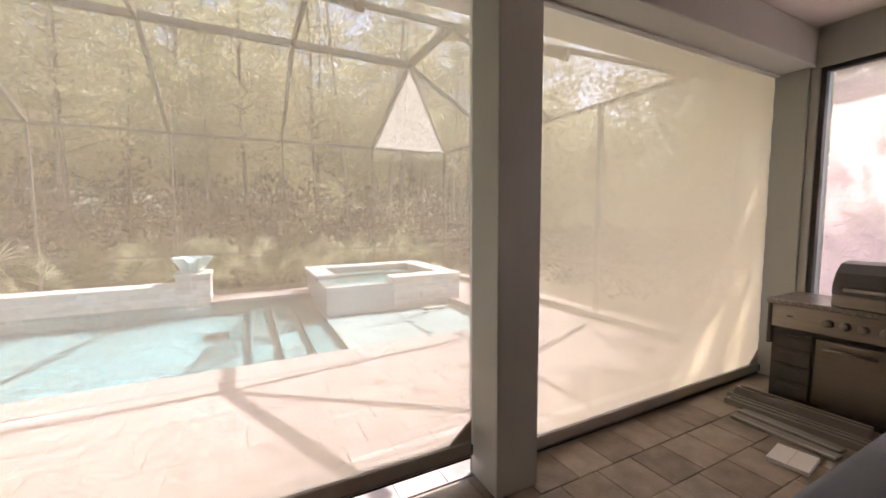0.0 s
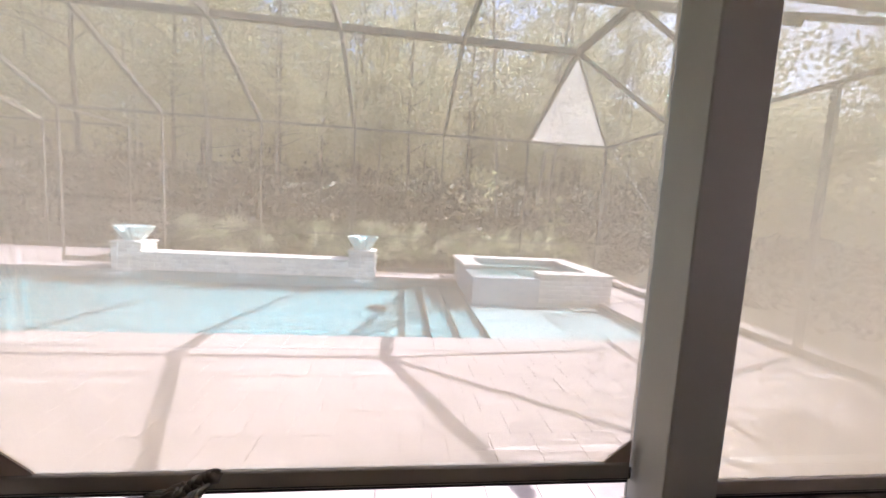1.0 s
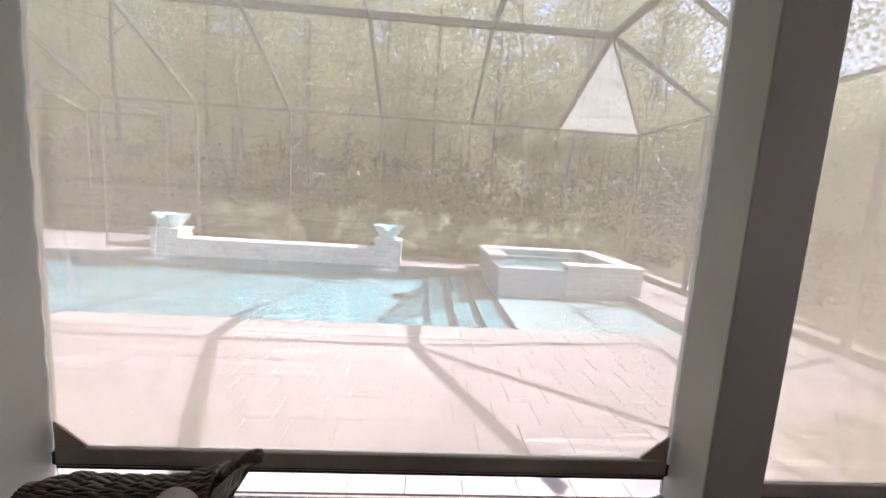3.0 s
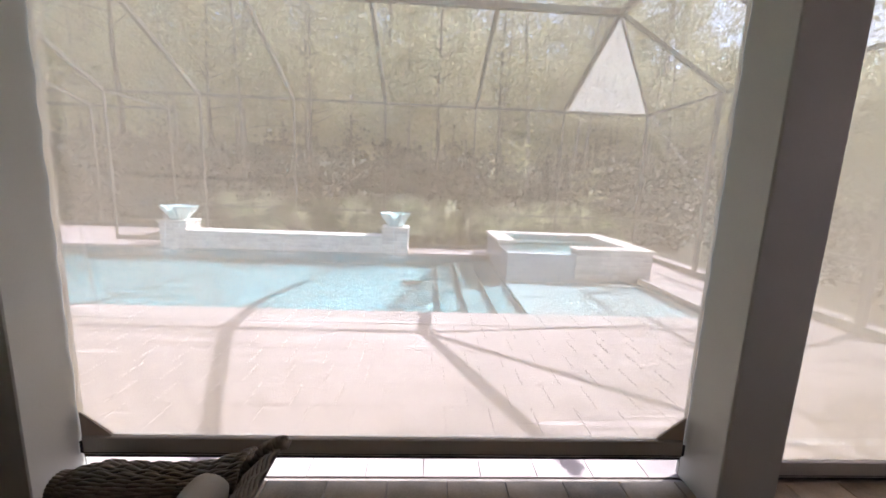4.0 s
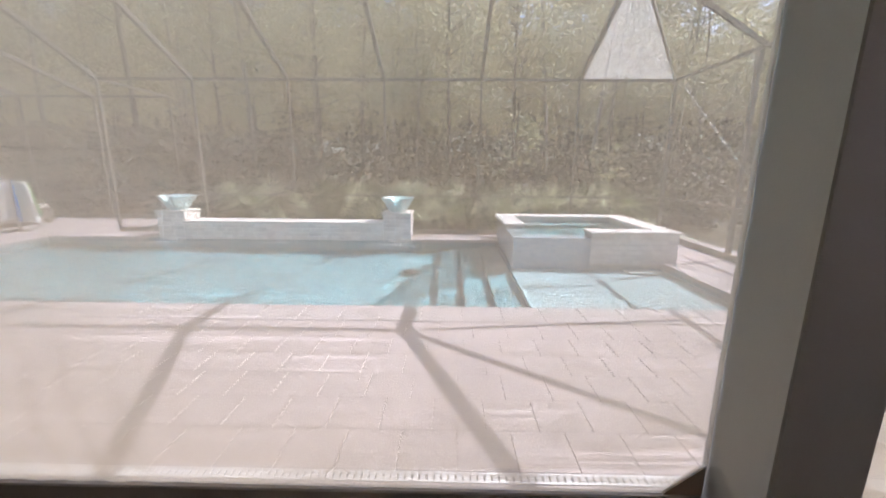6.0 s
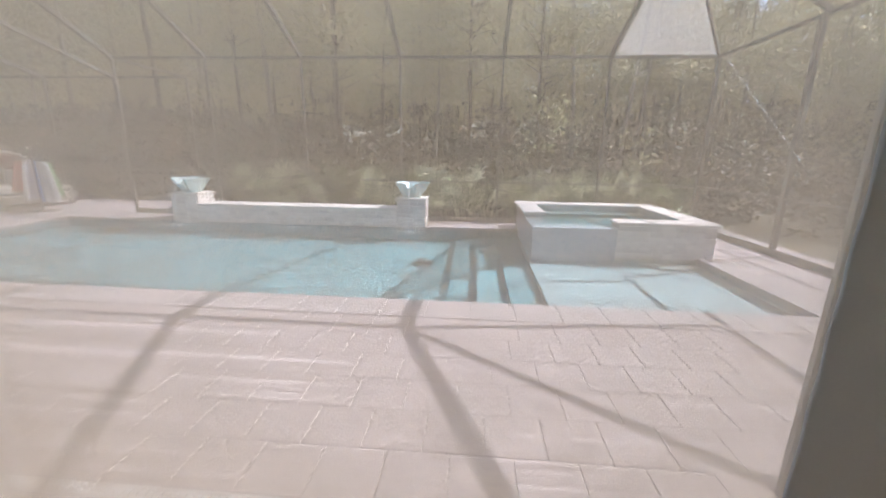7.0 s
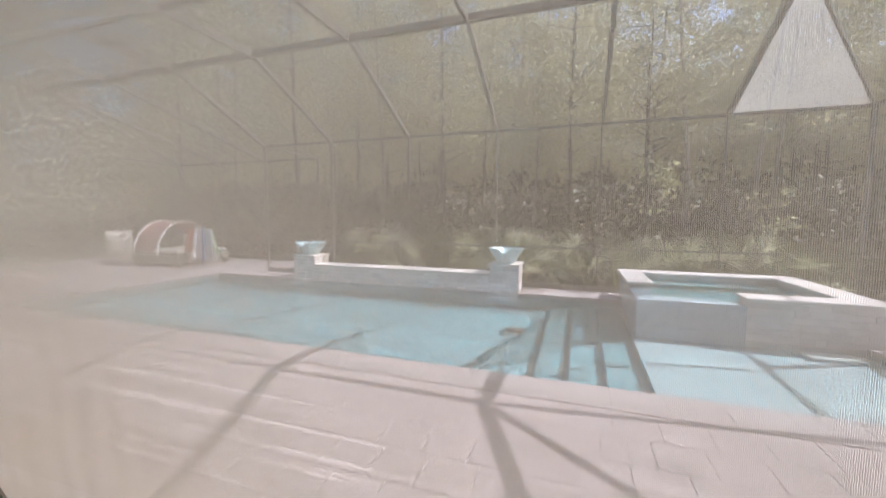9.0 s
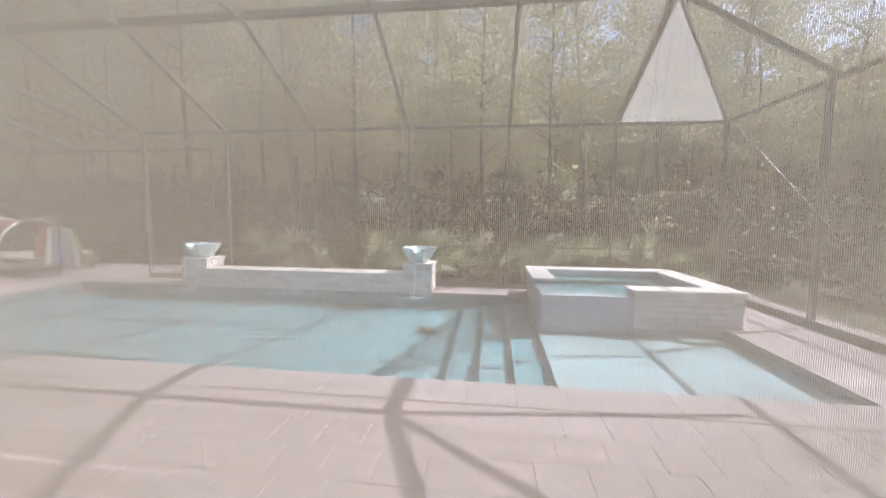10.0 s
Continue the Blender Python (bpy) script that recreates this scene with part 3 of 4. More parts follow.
    part("cap", boxes((-3.485 + k * w + 0.003, -3.485 + (k + 1) * w - 0.003, 6.775, 7.28, WALL_Z - 0.049, WALL_Z), bevel=0.008), M_CAP, wall)


def pedestal(x, label):
    p = thing("pedestal", label, "pedestal", "pedestals of the pool wall", at=(x, 7.085, 0))
    part("shaft", boxes((-0.28, 0.28, -0.28, 0.28, -0.16, 0.51)), M_LEDGER, p)
    part("cap", boxes((-0.315, 0.315, -0.315, 0.315, 0.511, 0.565), bevel=0.008), M_CAP, p, "flat pale capstone")
    return p


pedestals = [pedestal(-3.775, "pale stacked-stone pedestal under a water bowl"), pedestal(1.05, "pale stacked-stone pedestal under a water bowl, beside the spa")]


def water_bowl(x, size):
    """A flared eight-sided bowl with a lip, filled to the rim, and its thread of falling water."""
    b = thing("water_bowl", "pale aqua flared octagonal water bowl on a pedestal", "water bowl", "water bowls", at=(x, 7.085, 0.566))
    bm = bmesh.new()
    prof = [(0.185, 0.0), (0.19, 0.02), (size, 0.285), (size, 0.302), (size - 0.02, 0.302), (size - 0.025, 0.285), (0.17, 0.05)]
    corners = []
    for k in range(8):
        a = radians(-90 - 22.5 + 45 * k)
        corners.append((math.cos(a), math.sin(a), 0))
        if k == 0:
            front = math.cos(radians(22.5))
            corners += [(-0.26, -front, 0), (-0.15, -front, 1), (0.15, -front, 1), (0.26, -front, 0)]
    rings = [[bm.verts.new((cx * r, cy * r, z - (0.075 * cut if z > 0.25 else 0.0))) for cx, cy, cut in corners] for r, z in prof]
    for p, q in zip(rings, rings[1:]):
        for k in range(12):
            bm.faces.new((p[k], p[(k + 1) % 12], q[(k + 1) % 12], q[k]))
    bm.faces.new(rings[0][::-1])
    bm.faces.new(rings[-1])
    bowl = part("bowl", bm, M_BOWL, b)
    part("lip", boxes((-0.055, 0.055, -size - 0.06, -size + 0.03, 0.205, 0.216), bevel=0.003), M_BOWL, bowl, "pouring lip")
    bm = bmesh.new()
    s = size - 0.09
    bm.faces.new([bm.verts.new((s * math.cos(radians(22.5 + 45 * k)), s * math.sin(radians(22.5 + 45 * k)), 0.226)) for k in range(8)])
    w = part("water", bm, M_SPAWATER, b, "clear water in the bowl")
    w.visible_shadow = False
    bm = bmesh.new()
    z_end = WATER - 0.566
    pts = []
    for k in range(9):
        f = k / 8
        pts.append((0, -size - 0.05 - 0.14 * math.sqrt(f), 0.215 + (z_end - 0.215) * f))
    tube(bm, pts, 0.011, 6, 0.007)
    st = part("falling_water", bm, M_STREAM, b, "thin stream of falling water", True)
    st.visible_shadow = False
    bm = bmesh.new()
    rg = random.Random(int(size * 100))
    for k in range(90):
        a, d = rg.uniform(0, 6.28), 0.20 * rg.random()
        m = Matrix.Translation((d * math.cos(a) * 1.8, -size - 0.19 + d * math.sin(a), z_end + 0.012))
        bmesh.ops.create_icosphere(bm, subdivisions=1, radius=rg.uniform(0.005, 0.013), matrix=m)
    part("splash", bm, M_FOAM, b, "white splash on the pool water", True)["kind"] = "stuff"
    return b


water_bowl(-3.775, 0.385)
water_bowl(1.05, 0.37)

# spout in the middle of the wall and its splash
spout = thing("wall_spout", "small pale stone water spout in the feature wall", "spout", at=(-1.42, 6.80, 0.16))
part("spout_lip", boxes((-0.10, 0.10, -0.05, 0.0, -0.015, 0.015), bevel=0.005), M_CAP, spout)
bm = bmesh.new()
for k in range(-4, 5):
    tube(bm, [(k * 0.02, -0.05, 0.005), (k * 0.021, -0.085, -0.06), (k * 0.022, -0.11, -0.23)], 0.006, 5)
part("falling_water", bm, M_STREAM, spout, "thin sheet of falling water", True).visible_shadow = False
bm = bmesh.new()
rg = random.Random(77)
for k in range(90):
    m = Matrix.Translation((rg.gauss(0, 0.22), -0.16 + rg.gauss(0, 0.05), -0.225))
    bmesh.ops.create_icosphere(bm, subdivisions=1, radius=rg.uniform(0.004, 0.011), matrix=m)
part("splash", bm, M_FOAM, spout, "white splash on the pool water", True)["kind"] = "stuff"

cleaner = thing("pool_cleaner", "small dark robotic pool cleaner on the pool floor", "pool cleaner", at=(1.51, 5.27, DEEP))
bm = bmesh.new()
lathe(bm, [(0.15, 0.045), (0.145, 0.09), (0.11, 0.125), (0.05, 0.14), (0.0, 0.142)], 20)
part("shell", bm, M_SHELL, cleaner, "dark red domed shell", True)
part("chassis", boxes((-0.16, 0.16, -0.12, 0.12, 0.02, 0.06), bevel=0.012), M_HOOD, cleaner)
for x in (-0.15, 0.15):
    for y in (-0.1, 0.1):
        bm = bmesh.new()
        lathe(bm, [(0.0, -0.02), (0.045, -0.02), (0.05, 0.0), (0.045, 0.02), (0.0, 0.02)], 14)
        bm.transform(pose(x, y, 0.051, 0, 90, 0))
        part("wheel", bm, M_FRAME, cleaner, smooth=True)

# ---- spa ----
sx0, sx1, sy0, sy1, sz = 3.21, 5.88, 4.90, 7.28, 0.51
LOW = 0.405
WEIR_X, WEIR_Y = 4.47, 5.80
spa = thing("spa", "raised square spa of pale stone spilling into the pool", "spa")
th = 0.30
part("spill_wall", boxes((sx0, WEIR_X, sy0, sy0 + th, -0.30, LOW), (sx0, sx0 + th, sy0 + th, WEIR_Y, -0.30, LOW), bevel=0.01), M_MOSAIC, spa, "lowered spillover wall of grey glass mosaic")
part("side_wall", boxes((sx0 + 0.01, sx0 + th, WEIR_Y, sy1, -0.30, sz - 0.05)), M_MOSAIC, spa, "grey glass mosaic wall")
part("back_wall", boxes((sx0 + th, sx1, sy1 - th, sy1, -0.30, sz - 0.05)), M_LEDGER, spa)
part("right_wall", boxes((sx1 - th, sx1, sy0 + 0.02, sy1 - th, -0.30, sz - 0.05)), M_LEDGER, spa)
part("front_wall", boxes((WEIR_X, sx1 - th, sy0 + 0.02, sy0 + th, -0.30, sz - 0.05)), M_LEDGER, spa, "pale stacked-stone front wall")
o = 0.035
for d in ((WEIR_X - 0.03, sx1 + o, sy0 - o, sy0 + th + 0.04), (sx1 - th - 0.05, sx1 + o, sy0 + th + 0.045, sy1 - th - 0.055), (sx0 + th + 0.055, sx1 + o, sy1 - th - 0.05, sy1 + o), (sx0 - o, sx0 + th + 0.05, WEIR_Y - 0.05, sy1 + o)):
    part("coping", boxes((*d, sz - 0.049, sz), bevel=0.01), M_CAP, spa, "pale stone coping slab")
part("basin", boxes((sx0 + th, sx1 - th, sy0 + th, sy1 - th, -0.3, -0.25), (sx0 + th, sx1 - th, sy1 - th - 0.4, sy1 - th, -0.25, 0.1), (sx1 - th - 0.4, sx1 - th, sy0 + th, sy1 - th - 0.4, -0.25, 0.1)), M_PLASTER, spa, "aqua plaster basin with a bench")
bm = bmesh.new()
bm.faces.new([bm.verts.new(v) for v in ((sx0 + 0.005, sy0 + 0.005, LOW + 0.008), (sx1 - th, sy0 + 0.005, LOW + 0.008), (sx1 - th, sy1 - th, LOW + 0.008), (sx0 + 0.005, sy1 - th, LOW + 0.008))])
w = part("spa_water", bm, M_SPAWATER, spa, "clear still spa water")
w.visible_shadow = False

# pale block stands for a sunlit gap between shadows on the shelf
bench = thing("shelf_step", "small pale block standing for a sunlit gap between shadows on the sun shelf", "step", at=(5.25, 4.72, -0.26))
part("pale_block", boxes((-0.25, 0.25, -0.13, 0.13, 0.0, 0.12), bevel=0.01), M_CAP, bench)

# ---- split stones of the pool wall, pedestals and spa ----
STONE_L, STONE_H = (0.11, 0.16, 0.21, 0.27, 0.34), 0.083
stone_mesh = {}


def split_stone(length, deep):
    """One rough-faced block, its face towards -y; made once for each size."""
    key = (length, deep)
    if key not in stone_mesh:
        rs = random.Random(int(length * 1000 + deep * 7000))
        bm = bmesh.new()
        g = 0.003
        cols = 4
        back = [[bm.verts.new((-length / 2 + g + (length - 2 * g) * i / cols, 0.0, z)) for i in range(cols + 1)] for z in (g, STONE_H - g)]
        face = [[bm.verts.new((v.co.x, -deep + rs.uniform(-0.004, 0.004), v.co.z + (0.003 if r == 0 else -0.003))) for v in back[r]] for r in (0, 1)]
        mid = [bm.verts.new((v.co.x, -deep - rs.uniform(0.001, 0.008), STONE_H * rs.uniform(0.4, 0.6))) for v in back[0]]
        for i in range(cols):
            bm.faces.new((face[0][i], face[0][i + 1], mid[i + 1], mid[i]))
            bm.faces.new((mid[i], mid[i + 1], face[1][i + 1], face[1][i]))
            bm.faces.new((back[0][i], back[0][i + 1], face[0][i + 1], face[0][i]))
            bm.faces.new((face[1][i], face[1][i + 1], back[1][i + 1], back[1][i]))
        for i in (0, cols):
            bm.faces.new((back[0][i], face[0][i], mid[i], face[1][i], back[1][i]))
        stone_mesh[key] = mesh_of("stone", bm, M_STONE)
    return stone_mesh[key]


def face_with_stones(parent, start, along, width, rows, seed):
    """Courses of blocks on a face; start is its lower corner and along its direction, seen from outside."""
    rs = random.Random(seed)
    along = Vector(along)
    turn = math.degrees(math.atan2(along.y, along.x))
    for r in range(rows):
        x = 0.0
        while width - x > 0.08:
            length = rs.choice(STONE_L)
            if width - x - length < 0.09:
                length = round(width - x, 3)
            p = Vector(start) + along * (x + length / 2) + Vector((0, 0, r * STONE_H))
            ob = new("stone", split_stone(length, rs.choice((0.008, 0.014, 0.021))))
            ob.parent = parent
            ob.matrix_local = pose(*p, 0, 0, turn)
            x += length


face_with_stones(wall, (-3.49, 6.803, -0.025), (1, 0, 0), 4.25, 4, 1)
for ped in pedestals:
    face_with_stones(ped, (-0.28, -0.282, -0.075), (1, 0, 0), 0.56, 7, 2)
    face_with_stones(ped, (0.282, -0.28, -0.075), (0, 1, 0), 0.56, 7, 3)
face_with_stones(spa, (WEIR_X + 0.003, sy0 + 0.018, -0.04), (1, 0, 0), sx1 - WEIR_X - 0.004, 6, 4)

# ---- pool cage ----
cage = thing("pool_cage", "bronze aluminium screened pool cage with a mansard roof", "pool enclosure")
for x in FRAMES_X:
    wy = CAGE_Y if x > -5.6 else BACK_Y
    for a, b, wd, dp in (((x, wy, 0), (x, wy, EAVE), 0.035, 0.06), ((x, wy, EAVE), (x, KNEE_FAR, TOP), 0.07, 0.09), ((x, KNEE_FAR, TOP), (x, KNEE_NEAR, TOP), 0.05, 0.14), ((x, KNEE_NEAR, TOP), (x, FASCIA + 0.03, EAVE - 0.11), 0.05, 0.10)):
        bm = beam(bmesh.new(), a, b, wd, dp)
        part("post" if a[2] == 0 else "rafter", bm, M_ALU, cage)
for y in (2.3, 5.2, CAGE_Y):
    part("post", beam(bmesh.new(), (CAGE_X, y, 0), (CAGE_X, y, EAVE), 0.06, 0.08), M_ALU, cage)
for a, b, wd, dp in (
    ((FRAMES_X[5], CAGE_Y, EAVE), (CAGE_X, CAGE_Y, EAVE), 0.05, 0.055), ((FRAMES_X[5], CAGE_Y, EAVE), (FRAMES_X[5], BACK_Y, EAVE), 0.05, 0.055), ((END_X, BACK_Y, EAVE), (FRAMES_X[5], BACK_Y, EAVE), 0.05, 0.055), ((CAGE_X, CAGE_Y, EAVE), (CAGE_X, FASCIA, EAVE), 0.05, 0.055),
    ((END_X + 1.95, KNEE_FAR, TOP), (KNEE_X, KNEE_FAR, TOP), 0.10, 0.10), ((END_X + 1.95, KNEE_NEAR, TOP), (KNEE_X, KNEE_NEAR, TOP), 0.06, 0.07),
    ((KNEE_X, KNEE_FAR, TOP), (CAGE_X, CAGE_Y, EAVE), 0.04, 0.06), ((KNEE_X, KNEE_FAR, TOP), (CAGE_X, KNEE_FAR, EAVE), 0.045, 0.07), ((KNEE_X, KNEE_FAR, TOP), (KNEE_X, KNEE_NEAR, TOP), 0.09, 0.10),
    ((KNEE_X, KNEE_NEAR, TOP), (CAGE_X, KNEE_NEAR, EAVE), 0.05, 0.06), ((KNEE_X, KNEE_NEAR, TOP), (CAGE_X, FASCIA, EAVE), 0.05, 0.06),
    ((FRAMES_X[5], CAGE_Y, 0.87), (CAGE_X, CAGE_Y, 0.87), 0.04, 0.035), ((END_X, BACK_Y, 0.87), (FRAMES_X[5], BACK_Y, 0.87), 0.04, 0.035), ((CAGE_X, CAGE_Y, 0.87), (CAGE_X, FASCIA, 0.87), 0.04, 0.035),
    ((FRAMES_X[5], CAGE_Y, 0.06), (CAGE_X, CAGE_Y, 0.06), 0.05, 0.10), ((END_X, BACK_Y, 0.06), (FRAMES_X[5], BACK_Y, 0.06), 0.05, 0.10), ((CAGE_X, CAGE_Y, 0.06), (CAGE_X, FASCIA, 0.06), 0.05, 0.10),
    ((END_X, BACK_Y, 0), (END_X, BACK_Y, EAVE), 0.04, 0.06), ((END_X, BACK_Y, EAVE), (END_X, FASCIA, EAVE), 0.04, 0.06), ((END_X, BACK_Y, EAVE), (END_X + 1.95, KNEE_FAR, TOP), 0.05, 0.08), ((FRAMES_X[5], BACK_Y, 0), (FRAMES_X[5], BACK_Y, EAVE), 0.04, 0.06),
):
    part("rail", beam(bmesh.new(), a, b, wd, dp), M_ALU, cage)
bm = bmesh.new()
tri = [Vector((KNEE_X, CAGE_Y, EAVE + 0.03)), Vector((CAGE_X, CAGE_Y, EAVE + 0.03)), Vector((KNEE_X, KNEE_FAR, TOP + 0.03))]
bm.faces.new([bm.verts.new(v) for v in tri])
part("mesh_panel", bm, M_MESH, cage, "pale insect-mesh panel in the roof's corner")
for a, b in (((CAGE_X - 0.04, 7.3, 3.32), (CAGE_X - 0.04, 4.9, 1.35)), ((-9.2, BACK_Y - 0.04, 2.80), (-5.85, BACK_Y - 0.04, 0.05))):
    part("brace_cable", tube(bmesh.new(), (a, b), 0.006, 6), M_TRIM, cage, "thin pale steel brace cable")

# ---- planting and woods ----
def frond(bm, base, yaw, lean, length, rng):
    """A palmetto fan on its stalk."""
    d = Vector((math.cos(yaw) * math.sin(lean), math.sin(yaw) * math.sin(lean), math.cos(lean)))
    tip = Vector(base) + d * length
    tube(bm, [base, Vector(base) + d * length * 0.55 + Vector((0, 0, 0.03)), tip], 0.008, 4, 0.005, cap=False)
    turn = radians(rng.uniform(-60, 60))
    side = Vector((math.cos(turn), math.sin(turn), rng.uniform(-0.5, 0.5)))
    side = (side - d * side.dot(d)).normalized()
    nrm = side.cross(d)
    n = 13
    r = 0.32 + 0.16 * rng.random()
    for k in range(n):
        a = radians(-95 + 190 * k / (n - 1) + rng.uniform(-4, 4))
        out = (d * math.cos(a) + side * math.sin(a)).normalized()
        across = (side * math.cos(a) - d * math.sin(a)) * 0.0135
        droop = nrm * 0.06 - Vector((0, 0, 0.10 * rng.random()))
        rr = r * (0.8 + 0.25 * math.cos(a * 0.5)) * rng.uniform(0.88, 1.1)
        m1, m2 = tip + out * rr * 0.5 + nrm * 0.05, tip + out * rr + droop
        v = [bm.verts.new(p) for p in (tip, m1 - across, m1 + nrm * 0.012, m1 + across, m2)]
        bm.faces.new((v[0], v[1], v[2]))
        bm.faces.new((v[0], v[2], v[3]))
        bm.faces.new((v[1], v[4], v[2]))
        bm.faces.new((v[2], v[4], v[3]))


def palmetto(seed):
    rng = random.Random(seed)
    p = thing("palmetto", "bushy green saw palmetto with sunlit fans behind the pool", "palm", "palmetto hedge")
    for k in range(9):
        bm = bmesh.new()
        frond(bm, (rng.uniform(-0.1, 0.1), rng.uniform(-0.1, 0.1), 0), k * 2.4 + rng.random(), radians(rng.uniform(6, 48)), 0.36 + 0.085 * k + rng.uniform(-0.08, 0.08), rng)
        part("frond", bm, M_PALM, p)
    return p


rng = random.Random(5)
kinds = [palmetto(s) for s in (1, 2, 3)]
spots = []
x = -3.0
while x < 6.7:
    spots.append((x, 7.95 + rng.uniform(-0.12, 0.3)))
    if rng.random() < 0.35:
        spots.append((x + 0.3, 8.6 + rng.uniform(-0.2, 0.3)))
    x += rng.uniform(0.42, 0.72)
for k, (x, y) in enumerate(spots + [(1.2, 8.0), (0.1, 7.95), (-2.75, 7.95), (4.7, 8.05)]):
    m = pose(x, y, -0.06, 0, 0, rng.choice((0, 180)) + rng.uniform(-30, 30))
    if k < 3:
        kinds[k].matrix_world = m
    else:
        copy_thing(kinds[k % 3], m)


def leaf_cloud(bm, centre, radius, count, size, rng, flat=0.7):
    cx, cy, cz = centre
    for _ in range(count):
        while True:
            p = Vector((rng.uniform(-1, 1), rng.uniform(-1, 1), rng.uniform(-1, 1)))
            if p.length < 1:
                break
        p = Vector((cx + p.x * radius, cy + p.y * radius, cz + p.z * radius * flat))
        a = Vector((rng.uniform(-1, 1), rng.uniform(-1, 1), rng.uniform(-1, 0.6))).normalized()
        b = a.cross(Vector((rng.uniform(-1, 1), rng.uniform(-1, 1), rng.uniform(-1, 1)))).normalized()
        s = size * rng.uniform(0.6, 1.4)
        v = [bm.verts.new(q) for q in (p - a * s, p + b * s * 0.45, p + a * s, p - b * s * 0.45)]
        bm.faces.new(v)


def tree(seed, height, trunk, crown_low, clumps, leaf_mat, bark, label):
    """A tapered, slightly bent trunk with limbs, each ending in clumps of leaves."""
    rng = random.Random(seed)
    t = thing("tree", label, "tree", "woodland trees")
    bm = bmesh.new()
    pts = []
    bx, by = rng.uniform(-0.5, 0.5), rng.uniform(-0.5, 0.5)
    for k in range(8):
        f = k / 7
        pts.append(Vector((bx * f * f + rng.uniform(-0.06, 0.06), by * f * f + rng.uniform(-0.06, 0.06), height * f)))
    tube(bm, pts, trunk, 8, trunk * 0.25)
    ends = []
    for k in range(clumps):
        f = rng.uniform(crown_low, 0.98)
        i = min(int(f * 7), 6)
        base = pts[i].lerp(pts[i + 1], f * 7 - i)
        yaw = rng.uniform(0, 6.28)
        ln = height * rng.uniform(0.07, 0.2) * (1.15 - f * 0.5)
        end = base + Vector((math.cos(yaw) * ln, math.sin(yaw) * ln, ln * rng.uniform(-0.1, 0.6)))
        tube(bm, [base, base.lerp(end, 0.5) + Vector((0, 0, 0.1)), end], trunk * 0.28, 5, trunk * 0.06, cap=False)
        ends.append((end, ln))
    part("trunk", bm, bark, t, smooth=True)
    bm = bmesh.new()
    for end, ln in ends:
        leaf_cloud(bm, end, max(0.45, ln * 0.5), 105, 0.075, rng)
    part("crown", bm, leaf_mat, t, "uneven crown of many small leaves")
    return t


trees = [
    tree(11, 15.0, 0.12, 0.45, 26, M_LEAF, M_BARK, "tall slender woodland tree with a high thin crown"),
    tree(12, 11.0, 0.09, 0.33, 40, M_LEAF2, M_BARK, "leafy woodland tree with low branches"),
    tree(13, 8.0, 0.06, 0.42, 34, M_LEAF, M_PALEBARK, "young pale-barked tree with drooping foliage"),
    tree(14, 13.0, 0.10, 0.30, 36, M_LEAF2, M_PALEBARK, "tall branching tree among the woods"),
]
rng = random.Random(21)
k = 0
for y0, y1, count in ((13.2, 16.0, 20), (16.0, 20.0, 28), (20.0, 26.0, 22)):
    for i in range(count):
        spread = 12 + (y0 - 9) * 1.3
        x = -spread + (i + rng.uniform(0.05, 0.95)) * 2 * spread / count - 1.5
        y = rng.uniform(y0, y1)
        if x > 8 and y < 17:
            y += 5
        m = pose(x, y, -0.06, rng.uniform(-3, 3), rng.uniform(-3, 3), rng.uniform(0, 360))
        if k < 4:
            trees[k].matrix_world = m
        else:
            copy_thing(trees[rng.choice((0, 1, 1, 2, 2, 3, 3))], m)
        k += 1
# added unseen trees, placed to dapple the sun on the second bay's screen
for x, y, kind in ((14.3, 3.4, 0), (15.3, 4.5, 3), (13.6, 3.0, 3)):
    copy_thing(trees[kind], pose(x, y, -0.06, 0, 0, 70 * kind))


def scatter_leaves(name, label, mat, zones, size, seed):
    rng = random.Random(seed)
    bm = bmesh.new()
    for (x0, x1, y0, y1, z0, z1, blobs, per, r) in zones:
        for _ in range(blobs):
            leaf_cloud(bm, (rng.uniform(x0, x1), rng.uniform(y0, y1), rng.uniform(z0, z1) ), r * rng.uniform(0.6, 1.4), per, size, rng, 0.8)
    return tagged(new(name, mesh_of(name, bm, mat)), label, "foliage", "", "stuff")


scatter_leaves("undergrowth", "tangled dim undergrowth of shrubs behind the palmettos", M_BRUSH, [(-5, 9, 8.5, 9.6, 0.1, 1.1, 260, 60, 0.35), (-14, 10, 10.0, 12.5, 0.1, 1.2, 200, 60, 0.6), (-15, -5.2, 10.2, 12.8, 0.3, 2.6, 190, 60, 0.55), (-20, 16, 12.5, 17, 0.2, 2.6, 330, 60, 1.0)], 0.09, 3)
scatter_leaves("far_woods", "dense far woodland foliage with small gaps of sky", M_LEAF, [(-42, 34, 24, 31, 3.5, 5, 200, 120, 1.6), (-45, 4, 24, 34, 4, 11, 640, 130, 1.5), (-45, 4, 26, 36, 10, 24, 560, 120, 1.8), (4, 36, 24, 34, 4, 11, 290, 120, 1.5), (4, 36, 26, 36, 10, 22, 160, 110, 1.7)], 0.17, 4)
scatter_leaves("far_thicket", "thicket with the shade of the far woods in its dark brown leaves", M_BRUSH, [(-42, 34, 21, 28, 0.2, 3.0, 420, 60, 1.6), (-42, 34, 22, 28, 3.0, 7.5, 130, 70, 1.5)], 0.2, 14)
scatter_leaves("side_woods", "dense woodland foliage beyond the cage's side", M_LEAF2, [(17, 32, 3, 24, 0.2, 3.0, 240, 80, 1.1), (18, 36, 4, 26, 2.5, 10, 420, 110, 1.4), (-34, -17, -8, 24, 0.3, 9, 420, 70, 1.8)], 0.16, 6)

